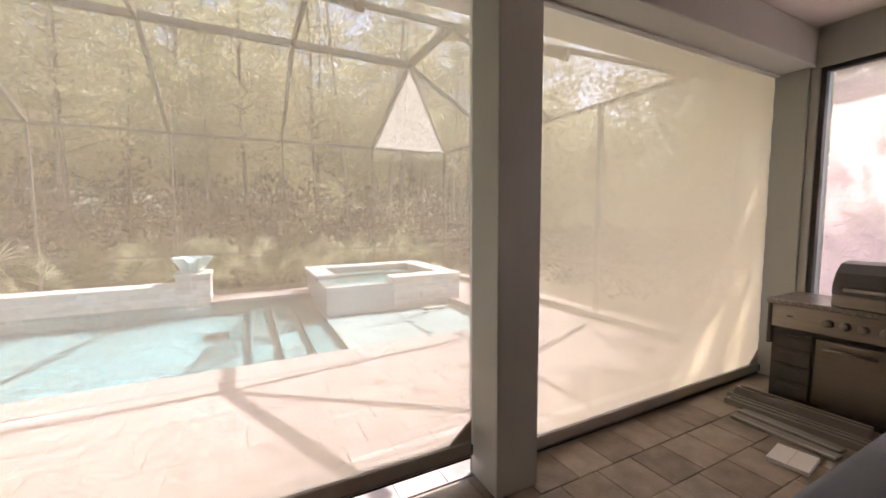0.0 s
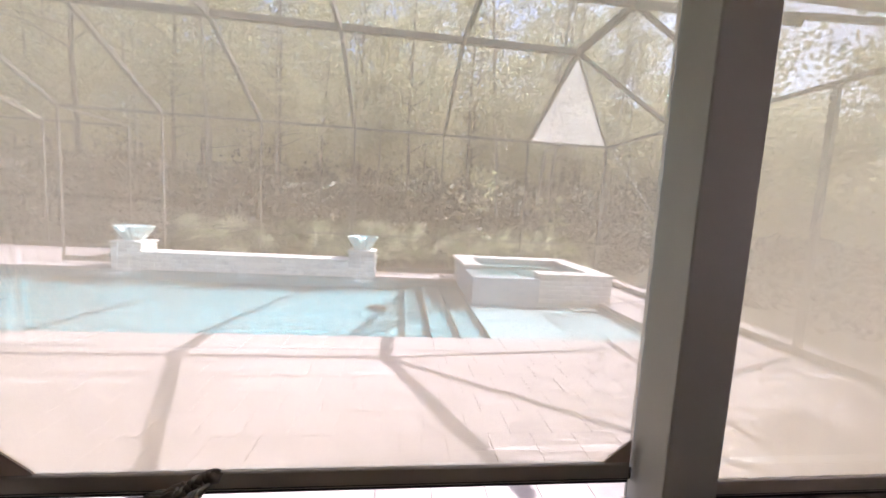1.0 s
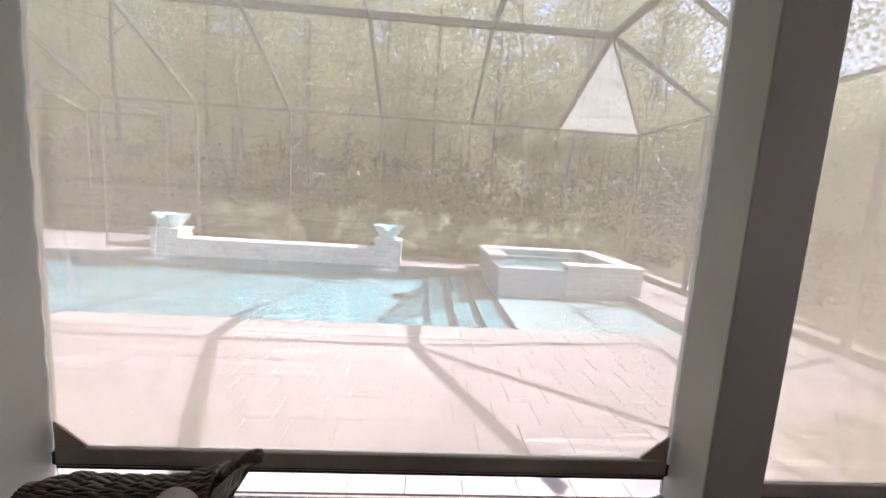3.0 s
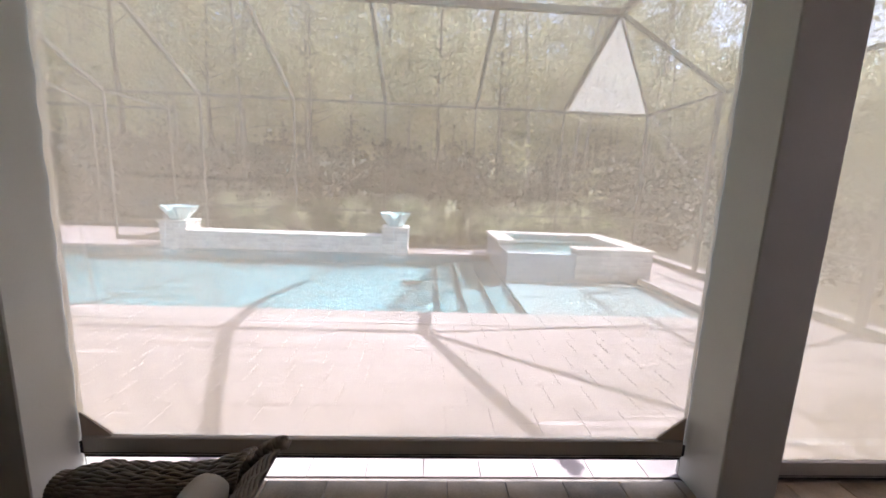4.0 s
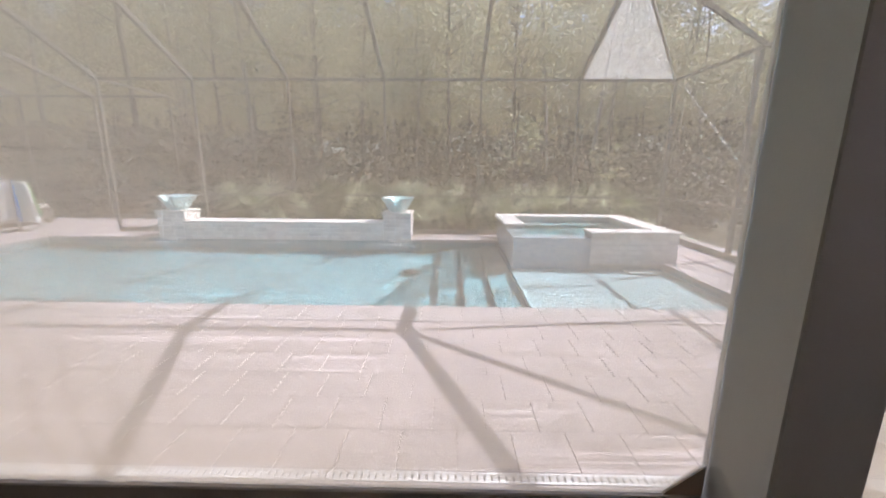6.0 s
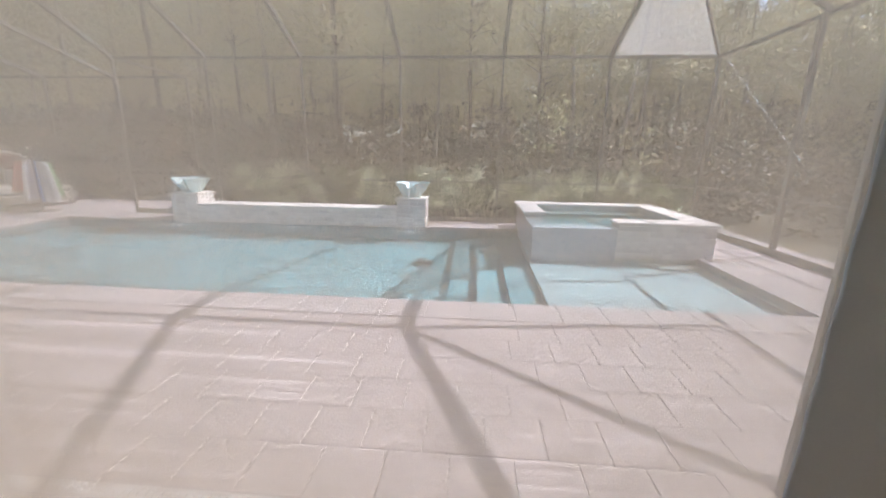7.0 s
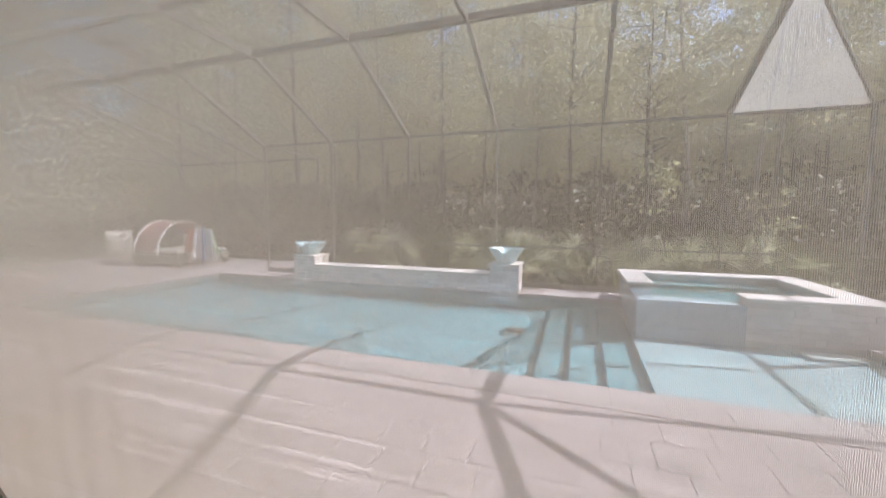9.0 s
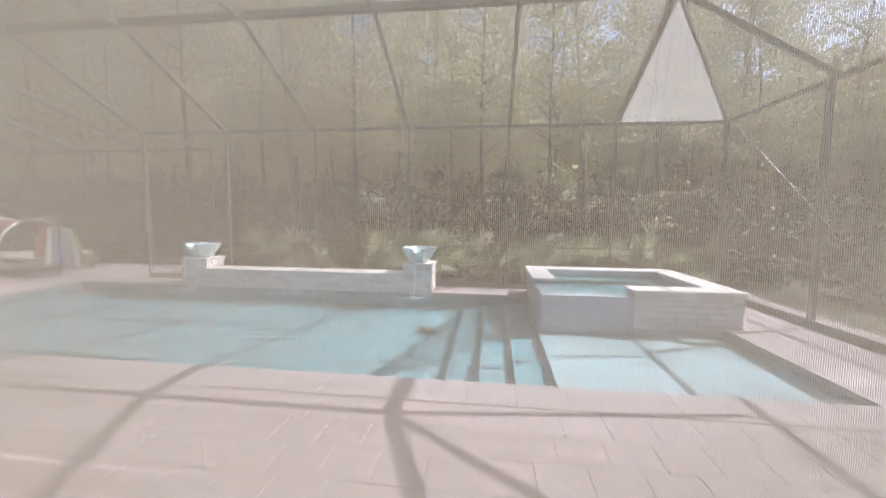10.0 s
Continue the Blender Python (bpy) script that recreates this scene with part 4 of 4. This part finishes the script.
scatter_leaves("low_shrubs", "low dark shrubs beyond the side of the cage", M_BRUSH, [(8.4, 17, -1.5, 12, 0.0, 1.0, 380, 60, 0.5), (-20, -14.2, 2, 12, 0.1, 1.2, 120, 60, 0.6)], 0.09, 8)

# saplings behind the palmettos
def sapling(x, y, height, seed):
    rng = random.Random(seed)
    t = thing("sapling", "thin sapling with sparse pale sunlit leaves behind the palmettos", "sapling", "saplings", at=(x, y, -0.05))
    bm = bmesh.new()
    pts = [Vector((0.10 * math.sin(k * 0.9 + seed), 0.05 * math.cos(k), height * k / 6)) for k in range(7)]
    tube(bm, pts, 0.018, 6, 0.006)
    tips = []
    for k in range(16):
        f = rng.uniform(0.35, 1.0)
        i = min(int(f * 6), 5)
        p = pts[i].lerp(pts[i + 1], f * 6 - i)
        a = rng.uniform(0, 6.28)
        q = p + Vector((math.cos(a), math.sin(a), rng.uniform(0.1, 0.9))) * rng.uniform(0.15, 0.40)
        tube(bm, [p, q], 0.006, 4, 0.003, cap=False)
        tips.append(q)
    part("stem", bm, M_BARK, t)
    bm = bmesh.new()
    for q in tips:
        leaf_cloud(bm, q, 0.20, 11, 0.06, rng)
    part("leaves", bm, M_SPRIG, t)["kind"] = "stuff"


for x, y, h, seed in ((3.8, 8.35, 2.7, 3), (6.2, 8.9, 1.9, 11)):
    sapling(x, y, h, seed)

# planting bed
bm = bmesh.new()
sheet(bm, [-5.35, 7.6], [7.62, 9.6], -0.045, lambda x, y: False)
structure("planting_bed", bm, M_MULCH, "brown mulched planting bed behind the pool", "planting bed")


# ---- daybed, towel rack and lounge chair on the far deck ----
def canopy_daybed(at, yaw):
    d = thing("canopy_daybed", "white-hooped daybed with a dark maroon canopy on the deck", "daybed", at=at)
    L, Wd, Hh = 1.9, 1.8, 1.33
    part("base", boxes((-L / 2, L / 2, -Wd / 2, Wd / 2, 0.12, 0.34), bevel=0.03), M_WICKER, d, "woven brown base")
    part("mattress", boxes((-L / 2 + 0.04, L / 2 - 0.04, -Wd / 2 + 0.04, Wd / 2 - 0.04, 0.341, 0.48), bevel=0.05), M_CUSHION, d, "cream mattress")
    for sx in (-1, 1):
        for sy in (-1, 1):
            part("foot", boxes((sx * 0.85 - 0.05, sx * 0.85 + 0.05, sy * 0.78 - 0.05, sy * 0.78 + 0.05, 0.0, 0.121)), M_WICKER, d)
    for x in (-0.85, 0.15):
        pts = [(x, -Wd / 2 * math.cos(a), 0.3 + (Hh - 0.3) * math.sin(a)) for a in (math.pi * k / 20 for k in range(21))]
        part("hoop", tube(bmesh.new(), pts, 0.035, 8), M_WHITE, d, "white tubular hoop", True)
    bm = bmesh.new()
    rows = []
    for x in (-0.85, -0.6, -0.35, -0.1, 0.15):
        sag = 0.0 if x in (-0.85, 0.15) else 0.035
        rows.append([bm.verts.new((x, -(Wd / 2 - 0.01) * math.cos(a), 0.3 + (Hh - 0.34 - sag) * math.sin(a))) for a in (math.pi * k / 20 for k in range(1, 21))])
    for a, b in zip(rows, rows[1:]):
        for k in range(len(a) - 1):
            bm.faces.new((a[k], b[k], b[k + 1], a[k + 1]))
    part("canopy", bm, M_CANOPY, d, "dark maroon canopy cloth", True)
    for x, mat, word in ((0.45, 4, "green"), (0.05, 2, "coral"), (-0.4, 0, "white")):
        part("pillow", boxes((x - 0.2, x + 0.2, 0.45, 0.65, 0.482, 0.88), bevel=0.07), M_TOWELS[mat], d, word + " pillow", True)
    d.rotation_euler = (0, 0, radians(yaw))
    return d


canopy_daybed((-9.35, 7.98, 0), 0)


def towel_rack(at):
    r = thing("towel_rack", "pole towel rack hung with bright striped towels", "towel rack", at=at)
    part("foot", lathe(bmesh.new(), [(0.0, 0.0), (0.24, 0.0), (0.24, 0.03), (0.03, 0.05)], 20), M_ALU, r)
    part("pole", tube(bmesh.new(), [(0, 0, 0.03), (0, 0, 1.62)], 0.02, 10), M_ALU, r)
    part("finial", lathe(bmesh.new(), [(0.0, 1.60), (0.03, 1.61), (0.015, 1.65), (0.045, 1.69), (0.03, 1.74), (0.0, 1.76)], 14), M_ALU, r, smooth=True)
    for k, (yaw, w, top, bottom, mat) in enumerate(((-75, 0.34, 1.42, 0.35, 0), (-35, 0.30, 1.40, 0.3, 1), (-120, 0.32, 1.38, 0.6, 2), (10, 0.30, 1.36, 0.25, 0), (-160, 0.30, 1.40, 0.55, 3), (60, 0.3, 1.36, 0.4, 4))):
        a = radians(yaw)
        ax = Vector((math.cos(a), math.sin(a), 0))
        bm = bmesh.new()
        tube(bm, [(0, 0, top + 0.02), tuple(ax * 0.28 + Vector((0, 0, top + 0.03)))], 0.012, 6)
        part("arm", bm, M_ALU, r)
        bm = bmesh.new()
        side = Vector((-ax.y, ax.x, 0))
        grid = []
        for j in range(11):
            f = j / 10
            row = []
            for i in range(9):
                u = i / 8
                off = 0.025 * math.sin(u * 11 + k) * (0.3 + f)
                p = ax * (0.04 + (0.24 + 0.14 * f) * u) + side * (off + 0.012) + Vector((0, 0, top - (top - bottom) * f - 0.03 * u))
                row.append(bm.verts.new(p))
            grid.append(row)
        for p, q in zip(grid, grid[1:]):
            for i in range(8):
                bm.faces.new((p[i], p[i + 1], q[i + 1], q[i]))
        ext = bmesh.ops.solidify(bm, geom=bm.faces[:], thickness=0.012)
        part("towel", bm, M_TOWELS[mat], r, ("white", "blue", "coral", "yellow", "green")[mat] + " hanging towel", True)
    return r


towel_rack((-7.78, 7.40, 0)).scale = (1.05, 1.05, 0.84)


def lounge_chair(at, yaw):
    c = thing("lounge_chair", "grey mesh lounge chair on the far deck", "lounge chair", at=at)
    part("seat", boxes((-0.33, 0.33, -0.9, 0.25, 0.34, 0.38), bevel=0.01), M_CUSHION, c, "pale sling seat")
    bm = bmesh.new()
    beam(bm, (0, 0.25, 0.38), (0, 0.8, 0.98), 0.66, 0.04)
    part("backrest", bm, M_CUSHION, c, "raised pale sling back")
    for sx in (-0.34, 0.34):
        part("side_rail", tube(bmesh.new(), [(sx, -0.95, 0.36), (sx, 0.3, 0.36), (sx, 0.85, 1.0)], 0.02, 8), M_ALU, c)
        for y in (-0.75, 0.2):
            part("leg", tube(bmesh.new(), [(sx, y, 0.36), (sx, y, 0.0)], 0.018, 8), M_ALU, c)
    c.rotation_euler = (0, 0, radians(yaw))
    return c


lounge_chair((-11.3, 7.4, 0), 60)


# ---- wicker armchair by the screen ----
def woven_panel(parent, at, across, n_strands, n_ribs, r):
    """Flat strands over and under ribs; at(u, v) gives a place, across(u, v) its normal."""
    for j in range(n_strands):
        v = (j + 0.5) / n_strands
        pts = []
        for i in range(n_ribs * 4 + 1):
            u = i / (n_ribs * 4)
            p, nn = at(u, v), across(u, v)
            pts.append(p + nn * (r * 0.8 * math.cos(math.pi * (i / 4 * 2 + (j % 2)) / 2)))
        part("strand", tube(bmesh.new(), pts, r, 5), M_WICKER, parent, smooth=True)


def braid(bm, path, r, turns):
    """Three strands wound round a path."""
    n = len(path) * 6
    for s in range(3):
        pts = []
        for i in range(n):
            f = i / (n - 1) * (len(path) - 1)
            k = min(int(f), len(path) - 2)
            p = Vector(path[k]).lerp(Vector(path[k + 1]), f - k)
            d = (Vector(path[k + 1]) - Vector(path[k])).normalized()
            e1 = d.cross(Vector((0, 1, 0))).normalized()
            e2 = d.cross(e1)
            a = 2 * math.pi * (turns * i / n + s / 3)
            pts.append(p + (e1 * math.cos(a) + e2 * math.sin(a)) * r * 0.62 * (1 - 0.45 * (i / n) ** 3))
        tube(bm, pts, r * 0.62, 6, r * 0.40)


chair = thing("wicker_armchair", "dark brown woven wicker armchair with a cream cushion by the screen", "armchair", at=(0, 0, 0))
AX0, AX1 = 0.60, 1.19


def arm_at(y_far, sign):
    def at(u, v):
        # over the rolled top of the arm, from its outer side to its inner side
        x = AX0 + (AX1 - AX0) * u
        a = math.pi * (v * 1.25 - 0.125)
        rise = 0.02 * (1 - 4 * (u - 0.5) ** 2) * -1 + 0.035 * max(0, u - 0.75) * 4
        front = 1 - 0.55 * max(0, 0.2 - u) / 0.2
        return Vector((x, y_far - 0.085 + sign * 0.085 * math.cos(a) * front, 0.585 + 0.075 * math.sin(a) * front + rise))
    def nn(u, v):
        a = math.pi * (v * 1.25 - 0.125)
        return Vector((0, sign * math.cos(a), math.sin(a))).normalized()
    return at, nn


for y_far, sign in ((-0.66, 1), (-1.42, 1)):
    at, nn = arm_at(y_far, sign)
    bm = bmesh.new()
    y0, y1 = y_far - 0.15, y_far - 0.02
    box(bm, AX0 + 0.02, AX1, y0, y1, 0.06, 0.625, bevel=0.03)
    arm = part("arm", bm, M_WICKER, chair, "broad rolled woven arm")
    woven_panel(arm, at, nn, 30, 16, 0.0068)
back_pts = [(1.13, -0.75, 0.49), (1.178, -0.755, 0.60), (1.222, -0.765, 0.685), (1.277, -0.775, 0.745), (1.332, -0.787, 0.780)]
bm = bmesh.new()
braid(bm, back_pts, 0.031, 8)
part("braided_edge", bm, M_WICKER, chair, "thick braided edge of the backrest", True)
bm = bmesh.new()
braid(bm, [(p[0], p[1] - 0.66, p[2]) for p in back_pts], 0.034, 7)
part("braided_edge", bm, M_WICKER, chair, "thick braided edge of the backrest", True)


def back_at(u, v):
    f = v * (len(back_pts) - 1) * 0.9
    k = min(int(f), len(back_pts) - 2)
    p = Vector(back_pts[k]).lerp(Vector(back_pts[k + 1]), f - k)
    return p + Vector((0.0, -0.66 * u, 0.0))


bm = bmesh.new()
rows = [[bm.verts.new(back_at(u, v) + Vector((0.008, 0, -0.006))) for u in (0.0, 1.0)] for v in (0, 0.25, 0.5, 0.75, 1.0)]
for a, b in zip(rows, rows[1:]):
    bm.faces.new((a[0], a[1], b[1], b[0]))
bmesh.ops.solidify(bm, geom=bm.faces[:], thickness=0.008)
backrest = part("backrest", bm, M_WICKER, chair, "woven leaning backrest")
woven_panel(backrest, back_at, lambda u, v: Vector((-0.8, 0, 0.6)), 28, 16, 0.0068)
part("seat", boxes((0.62, 1.15, -1.43, -0.80, 0.10, 0.36), bevel=0.03), M_WICKER, chair)
part("seat_cushion", boxes((0.60, 1.10, -1.42, -0.82, 0.361, 0.49), bevel=0.045), M_CUSHION, chair, "cream seat cushion")
bm = box(bmesh.new(), -0.06, 0.06, -0.27, 0.27, -0.14, 0.14, bevel=0.055, seg=5)
bm.transform(pose(1.12, -1.13, 0.625, 0, 24, 0))
part("back_cushion", bm, M_CUSHION, chair, "cream back cushion", True)
for x in (0.64, 1.1):
    for y in (-1.52, -0.75):
        part("foot", boxes((x - 0.025, x + 0.025, y - 0.025, y + 0.025, 0.0, 0.075)), M_WICKER, chair)

# ---- grill island ----
GX0, GX1, GY1, GY0, GZ = 6.14, 6.70, -0.30, -2.4, 0.91
isl = thing("grill_island", "outdoor kitchen island of dark stone with stainless doors", "outdoor kitchen")
part("body", boxes((GX0 + 0.02, GX1 - 0.012, GY0, GY1 - 0.02, 0.0, GZ - 0.045)), M_CAB, isl, "dark stone-clad body")
part("countertop", boxes((GX0 - 0.03, GX1 - 0.012, GY0 - 0.02, GY1 + 0.02, GZ - 0.044, GZ), bevel=0.008), M_GRANITE, isl, "speckled granite countertop")
part("end_panel", boxes((GX0 - 0.01, GX0 + 0.10, GY1 - 0.019, GY1 + 0.012, 0.50, GZ - 0.045), bevel=0.004), M_CAB, isl, "dark end panel")
fp = part("front_panel", boxes((GX0 - 0.012, GX0 + 0.019, GY0 + 0.02, GY1 - 0.02, 0.665, GZ - 0.046), bevel=0.004), M_STEEL, isl, "brushed stainless control panel")
for y in (-0.70, -0.80, -0.90, -1.02, -1.14):
    bm = bmesh.new()
    lathe(bm, [(0.0, 0.0), (0.035, 0.0), (0.03, 0.03), (0.024, 0.034), (0.0, 0.034)], 16)
    bm.transform(pose(GX0 - 0.013, y, 0.765, 0, -90, 0))
    part("knob", bm, M_STEEL, fp, "round control knob", True)
part("badge", boxes((GX0 - 0.015, GX0 - 0.0121, -0.47, -0.43, 0.765, 0.778)), M_FRAME, fp)
for k in range(4):
    z1 = 0.63 - k * 0.145
    dr = part("drawer", boxes((GX0 - 0.002, GX0 + 0.019, -0.60, GY1 - 0.045, z1 - 0.135, z1), bevel=0.004), M_CAB, isl, "dark drawer front")
    part("pull", boxes((GX0 - 0.02, GX0 - 0.003, -0.55, -0.39, z1 - 0.04, z1 - 0.025), bevel=0.004), M_HOOD, dr)
for y0, y1 in ((-1.08, -0.625), (-1.56, -1.10), (-2.05, -1.58)):
    dr = part("door", boxes((GX0 - 0.006, GX0 + 0.019, y0, y1, 0.06, 0.62), bevel=0.005), M_STEEL, isl, "brushed stainless access door")
    bm = bmesh.new()
    tube(bm, [(GX0 - 0.045, y0 + 0.08, 0.56), (GX0 - 0.045, y1 - 0.06, 0.56)], 0.011, 10)
    tube(bm, [(GX0 - 0.007, y0 + 0.11, 0.56), (GX0 - 0.045, y0 + 0.11, 0.56)], 0.008, 8)
    tube(bm, [(GX0 - 0.007, y1 - 0.09, 0.56), (GX0 - 0.045, y1 - 0.09, 0.56)], 0.008, 8)
    part("handle", bm, M_STEEL, dr, "bar handle", True)

grill = thing("gas_grill", "dark-hooded built-in gas grill on the island counter", "grill")
part("firebox", boxes((GX0 - 0.01, GX1 - 0.08, -1.60, -0.70, GZ + 0.001, GZ + 0.10), bevel=0.008), M_STEEL, grill)
bm = bmesh.new()
prof = [(GX0 - 0.005, 0.101), (GX0 - 0.005, 0.17), (GX0 + 0.05, 0.27), (GX0 + 0.14, 0.34), (GX0 + 0.30, 0.355), (GX1 - 0.09, 0.30), (GX1 - 0.09, 0.101)]
ends = [[bm.verts.new((x, y, GZ + z)) for x, z in prof] for y in (-1.60, -0.70)]
n = len(prof)
for k in range(n):
    bm.faces.new((ends[0][k], ends[0][(k + 1) % n], ends[1][(k + 1) % n], ends[1][k]))
bm.faces.new(ends[0][::-1])
bm.faces.new(ends[1])
bmesh.ops.recalc_face_normals(bm, faces=bm.faces[:])
hood = part("hood", bm, M_HOOD, grill, "dark closed hood")
part("handle", tube(bmesh.new(), [(GX0 - 0.05, -1.52, GZ + 0.15), (GX0 - 0.05, -0.78, GZ + 0.15)], 0.013, 10), M_STEEL, hood, "bright bar handle", True)
for y in (-1.45, -0.85):
    part("handle_post", tube(bmesh.new(), [(GX0 - 0.004, y, GZ + 0.15), (GX0 - 0.05, y, GZ + 0.15)], 0.009, 8), M_STEEL, hood)

# ---- loose things on the floor ----
def track_rail(x, y, z, yaw, ln, label):
    r = thing("track_rail", label, "metal rail", "spare rails on the floor", at=(x, y, z))
    bm = bmesh.new()
    for d in ((-0.045, -0.041, 0, 0.05), (0.041, 0.045, 0, 0.05), (-0.041, 0.041, 0, 0.005), (-0.045, -0.018, 0.05, 0.054), (0.018, 0.045, 0.05, 0.054)):
        box(bm, d[0], d[1], -ln / 2, ln / 2, d[2], d[3])
    part("channel", bm, M_RAIL, r)
    part("end_cap", boxes((-0.041, 0.041, ln / 2 - 0.012, ln / 2 - 0.002, 0.005, 0.05)), M_CARD, r)
    r.rotation_euler = (0, 0, radians(yaw))
    return r


for x, y, z, yaw, ln in ((5.96, -0.58, 0.0, 3, 0.86), (5.84, -0.62, 0.0, 2, 0.9), (5.72, -0.66, 0.0, 3, 0.9), (5.90, -0.62, 0.056, 2, 0.84)):
    track_rail(x, y, z, yaw, ln, "pale painted aluminium track rail stacked on the lanai floor")
for x, y, yaw in ((5.60, -0.68, -3), (5.46, -0.70, -2)):
    board = thing("trim_board", "flat grey-white trim board lying on the lanai floor", "board", "spare rails on the floor", at=(x, y, 0.0))
    part("plank", boxes((-0.055, 0.055, -0.32, 0.32, 0.0, 0.022), bevel=0.003), M_RAIL, board)
    part("lip", boxes((-0.055, -0.045, -0.32, 0.32, 0.0225, 0.034), bevel=0.002), M_TRIM, board)
    board.rotation_euler = (0, 0, radians(yaw))
carton = thing("carton", "flat white cardboard carton on the lanai floor", "carton", at=(5.16, -0.88, 0.002))
part("box", boxes((-0.13, 0.13, -0.11, 0.11, 0, 0.03), bevel=0.003), M_CARD, carton)
part("flap", boxes((-0.12, 0.12, -0.002, 0.002, 0.0305, 0.0325)), M_TRIM, carton)
carton.rotation_euler = (0, 0, radians(8))

sofa = thing("outdoor_sofa", "grey-blue upholstered outdoor sofa seen from behind", "sofa")
part("back", boxes((3.50, 5.30, -1.68, -1.46, 0.30, 0.76), bevel=0.05), M_SOFA, sofa, "padded back", True)
part("seat", boxes((3.50, 5.30, -2.35, -1.69, 0.12, 0.44), bevel=0.04), M_SOFA, sofa)
for x in (3.50, 5.14):
    part("arm", boxes((x, x + 0.16, -2.33, -1.70, 0.441, 0.62), bevel=0.04), M_SOFA, sofa)
for x in (3.58, 5.2):
    for y in (-2.28, -1.56):
        part("foot", boxes((x - 0.03, x + 0.03, y - 0.03, y + 0.03, 0.0, 0.30 if y > -1.6 else 0.121)), M_FRAME, sofa)

# ---- pieces: coping, pavers, tiles ----
coping = thing("pool_coping", "pale pink-beige stone coping round the pool", "coping", kind="structure")
W_C = 0.42
cop_mesh = {}


def coping_piece(x, y, w, d):
    key = (round(w, 3), round(d, 3))
    if key not in cop_mesh:
        cop_mesh[key] = paver_mesh("coping_stone", w - 0.0015, d - 0.0015, 0.055, M_COPING, 0.004)
    ob = new("coping_stone", cop_mesh[key])
    ob.location = (x, y, 0.006)
    ob.parent = coping


CS = 0.406
nx = int((px1 - px0) / CS)
for k in range(nx):
    w = (px1 - px0) / nx
    coping_piece(px0 + (k + 0.5) * w, py0 - W_C / 2 + 0.03, w, W_C)
    xx = px0 + (k + 0.5) * w
    if not (sx0 - 0.25 < xx):
        if not -4.3 < xx < 1.6:
            coping_piece(xx, py1 + W_C / 2 - 0.03, w, W_C)
for k in range(5):
    w = (sy0 - 0.06 - py0) / 5
    coping_piece(px1 + W_C / 2 - 0.03, py0 + (k + 0.5) * w, W_C, w)
for k in range(10):
    w = (py1 - py0) / 10
    coping_piece(px0 - W_C / 2 + 0.03, py0 + (k + 0.5) * w, W_C, w)

pv = paver_mesh("paver", MOD - 0.0045, MOD - 0.0045, 0.012, M_PAVER, 0.0012)
joined = bmesh.new()
rng = random.Random(9)
row = 0
y = 0.0
ROWS_Y = [(0.0, 0.284)] + [(0.36 + MOD * k, 0.36 + MOD * (k + 1)) for k in range(6)]
ROWS_Y[-1] = (ROWS_Y[-1][0], py0 - W_C + 0.028)
singles = 0
for y0, y1 in ROWS_Y:
    shift = (0.0, 0.45, 0.0, 0.5, 0.2, 0.7)[row % 6] * MOD
    x = 1.766 - 48 * MOD + shift
    y1 = min(y1, py0 - W_C + 0.028)
    while x < 7.4:
        cx, cy = x + MOD / 2, (y0 + y1) / 2
        if -1.9 < cx < 6.4 and abs(y1 - y0 - MOD) < 0.01 and singles < 290:
            ob = new("paver", pv)
            ob.location = (cx, cy, rng.uniform(-0.0006, 0.0006))
            ob.parent = patio
            singles += 1
        else:
            add_paver(joined, cx, cy, MOD - 0.004, y1 - y0 - 0.004, 0.012, 0.0012, lift=rng.uniform(-0.0006, 0.0006))
        x += MOD
    row += 1
for x0, x1, y0, y1 in ((-13.3, px0 - W_C + 0.03, py0 - W_C + 0.03, 7.55), (-13.3, -5.5, 7.55, 9.65), (px1 + W_C - 0.03, 7.5, py0 - W_C + 0.03, 7.55), (sx1 + 0.002, px1 + W_C - 0.032, sy0 - 0.06, 7.55), (sx0 - 0.3, sx1, sy1 + 0.002, 7.55), (px0 - W_C + 0.03, sx0 - 0.3, py1 + W_C - 0.03, 7.55)):
    nxx, nyy = max(1, round((x1 - x0) / MOD)), max(1, round((y1 - y0) / MOD))
    wx, wy = (x1 - x0) / nxx, (y1 - y0) / nyy
    for i in range(nxx):
        for j in range(nyy):
            cx, cy = x0 + (i + 0.5) * wx, y0 + (j + 0.5) * wy
            if cy > 6.7 and -4.2 < cx < 1.5:
                continue
            add_paver(joined, cx, cy, wx - 0.004, wy - 0.004, 0.012, 0.003, lift=rng.uniform(-0.0015, 0.0015))
ob = part("pavers", joined, M_PAVER_FAR, patio)
ob["kind"] = "stuff"

tl = paver_mesh("floor_paver", MOD - 0.005, MOD - 0.005, 0.012, M_TILE, 0.003)
joined = bmesh.new()
row = 0
y = -0.026
while y > -4.9:
    shift = (0.02, 0.5, 0.25, 0.75)[row % 4] * MOD
    x = -4.1 + shift
    while x < 6.6:
        cx, cy = x + MOD / 2, y - MOD / 2
        if 0.0 < cx < 6.4 and cy > -1.6:
            ob = new("floor_paver", tl)
            ob.location = (cx, cy, rng.uniform(-0.001, 0.001))
            ob.parent = floor
        else:
            add_paver(joined, cx, cy, MOD - 0.005, MOD - 0.005, 0.012, 0.003)
        x += MOD
    y -= MOD
    row += 1
ob = part("floor_pavers", joined, M_TILE_FAR, floor)
ob["kind"] = "stuff"
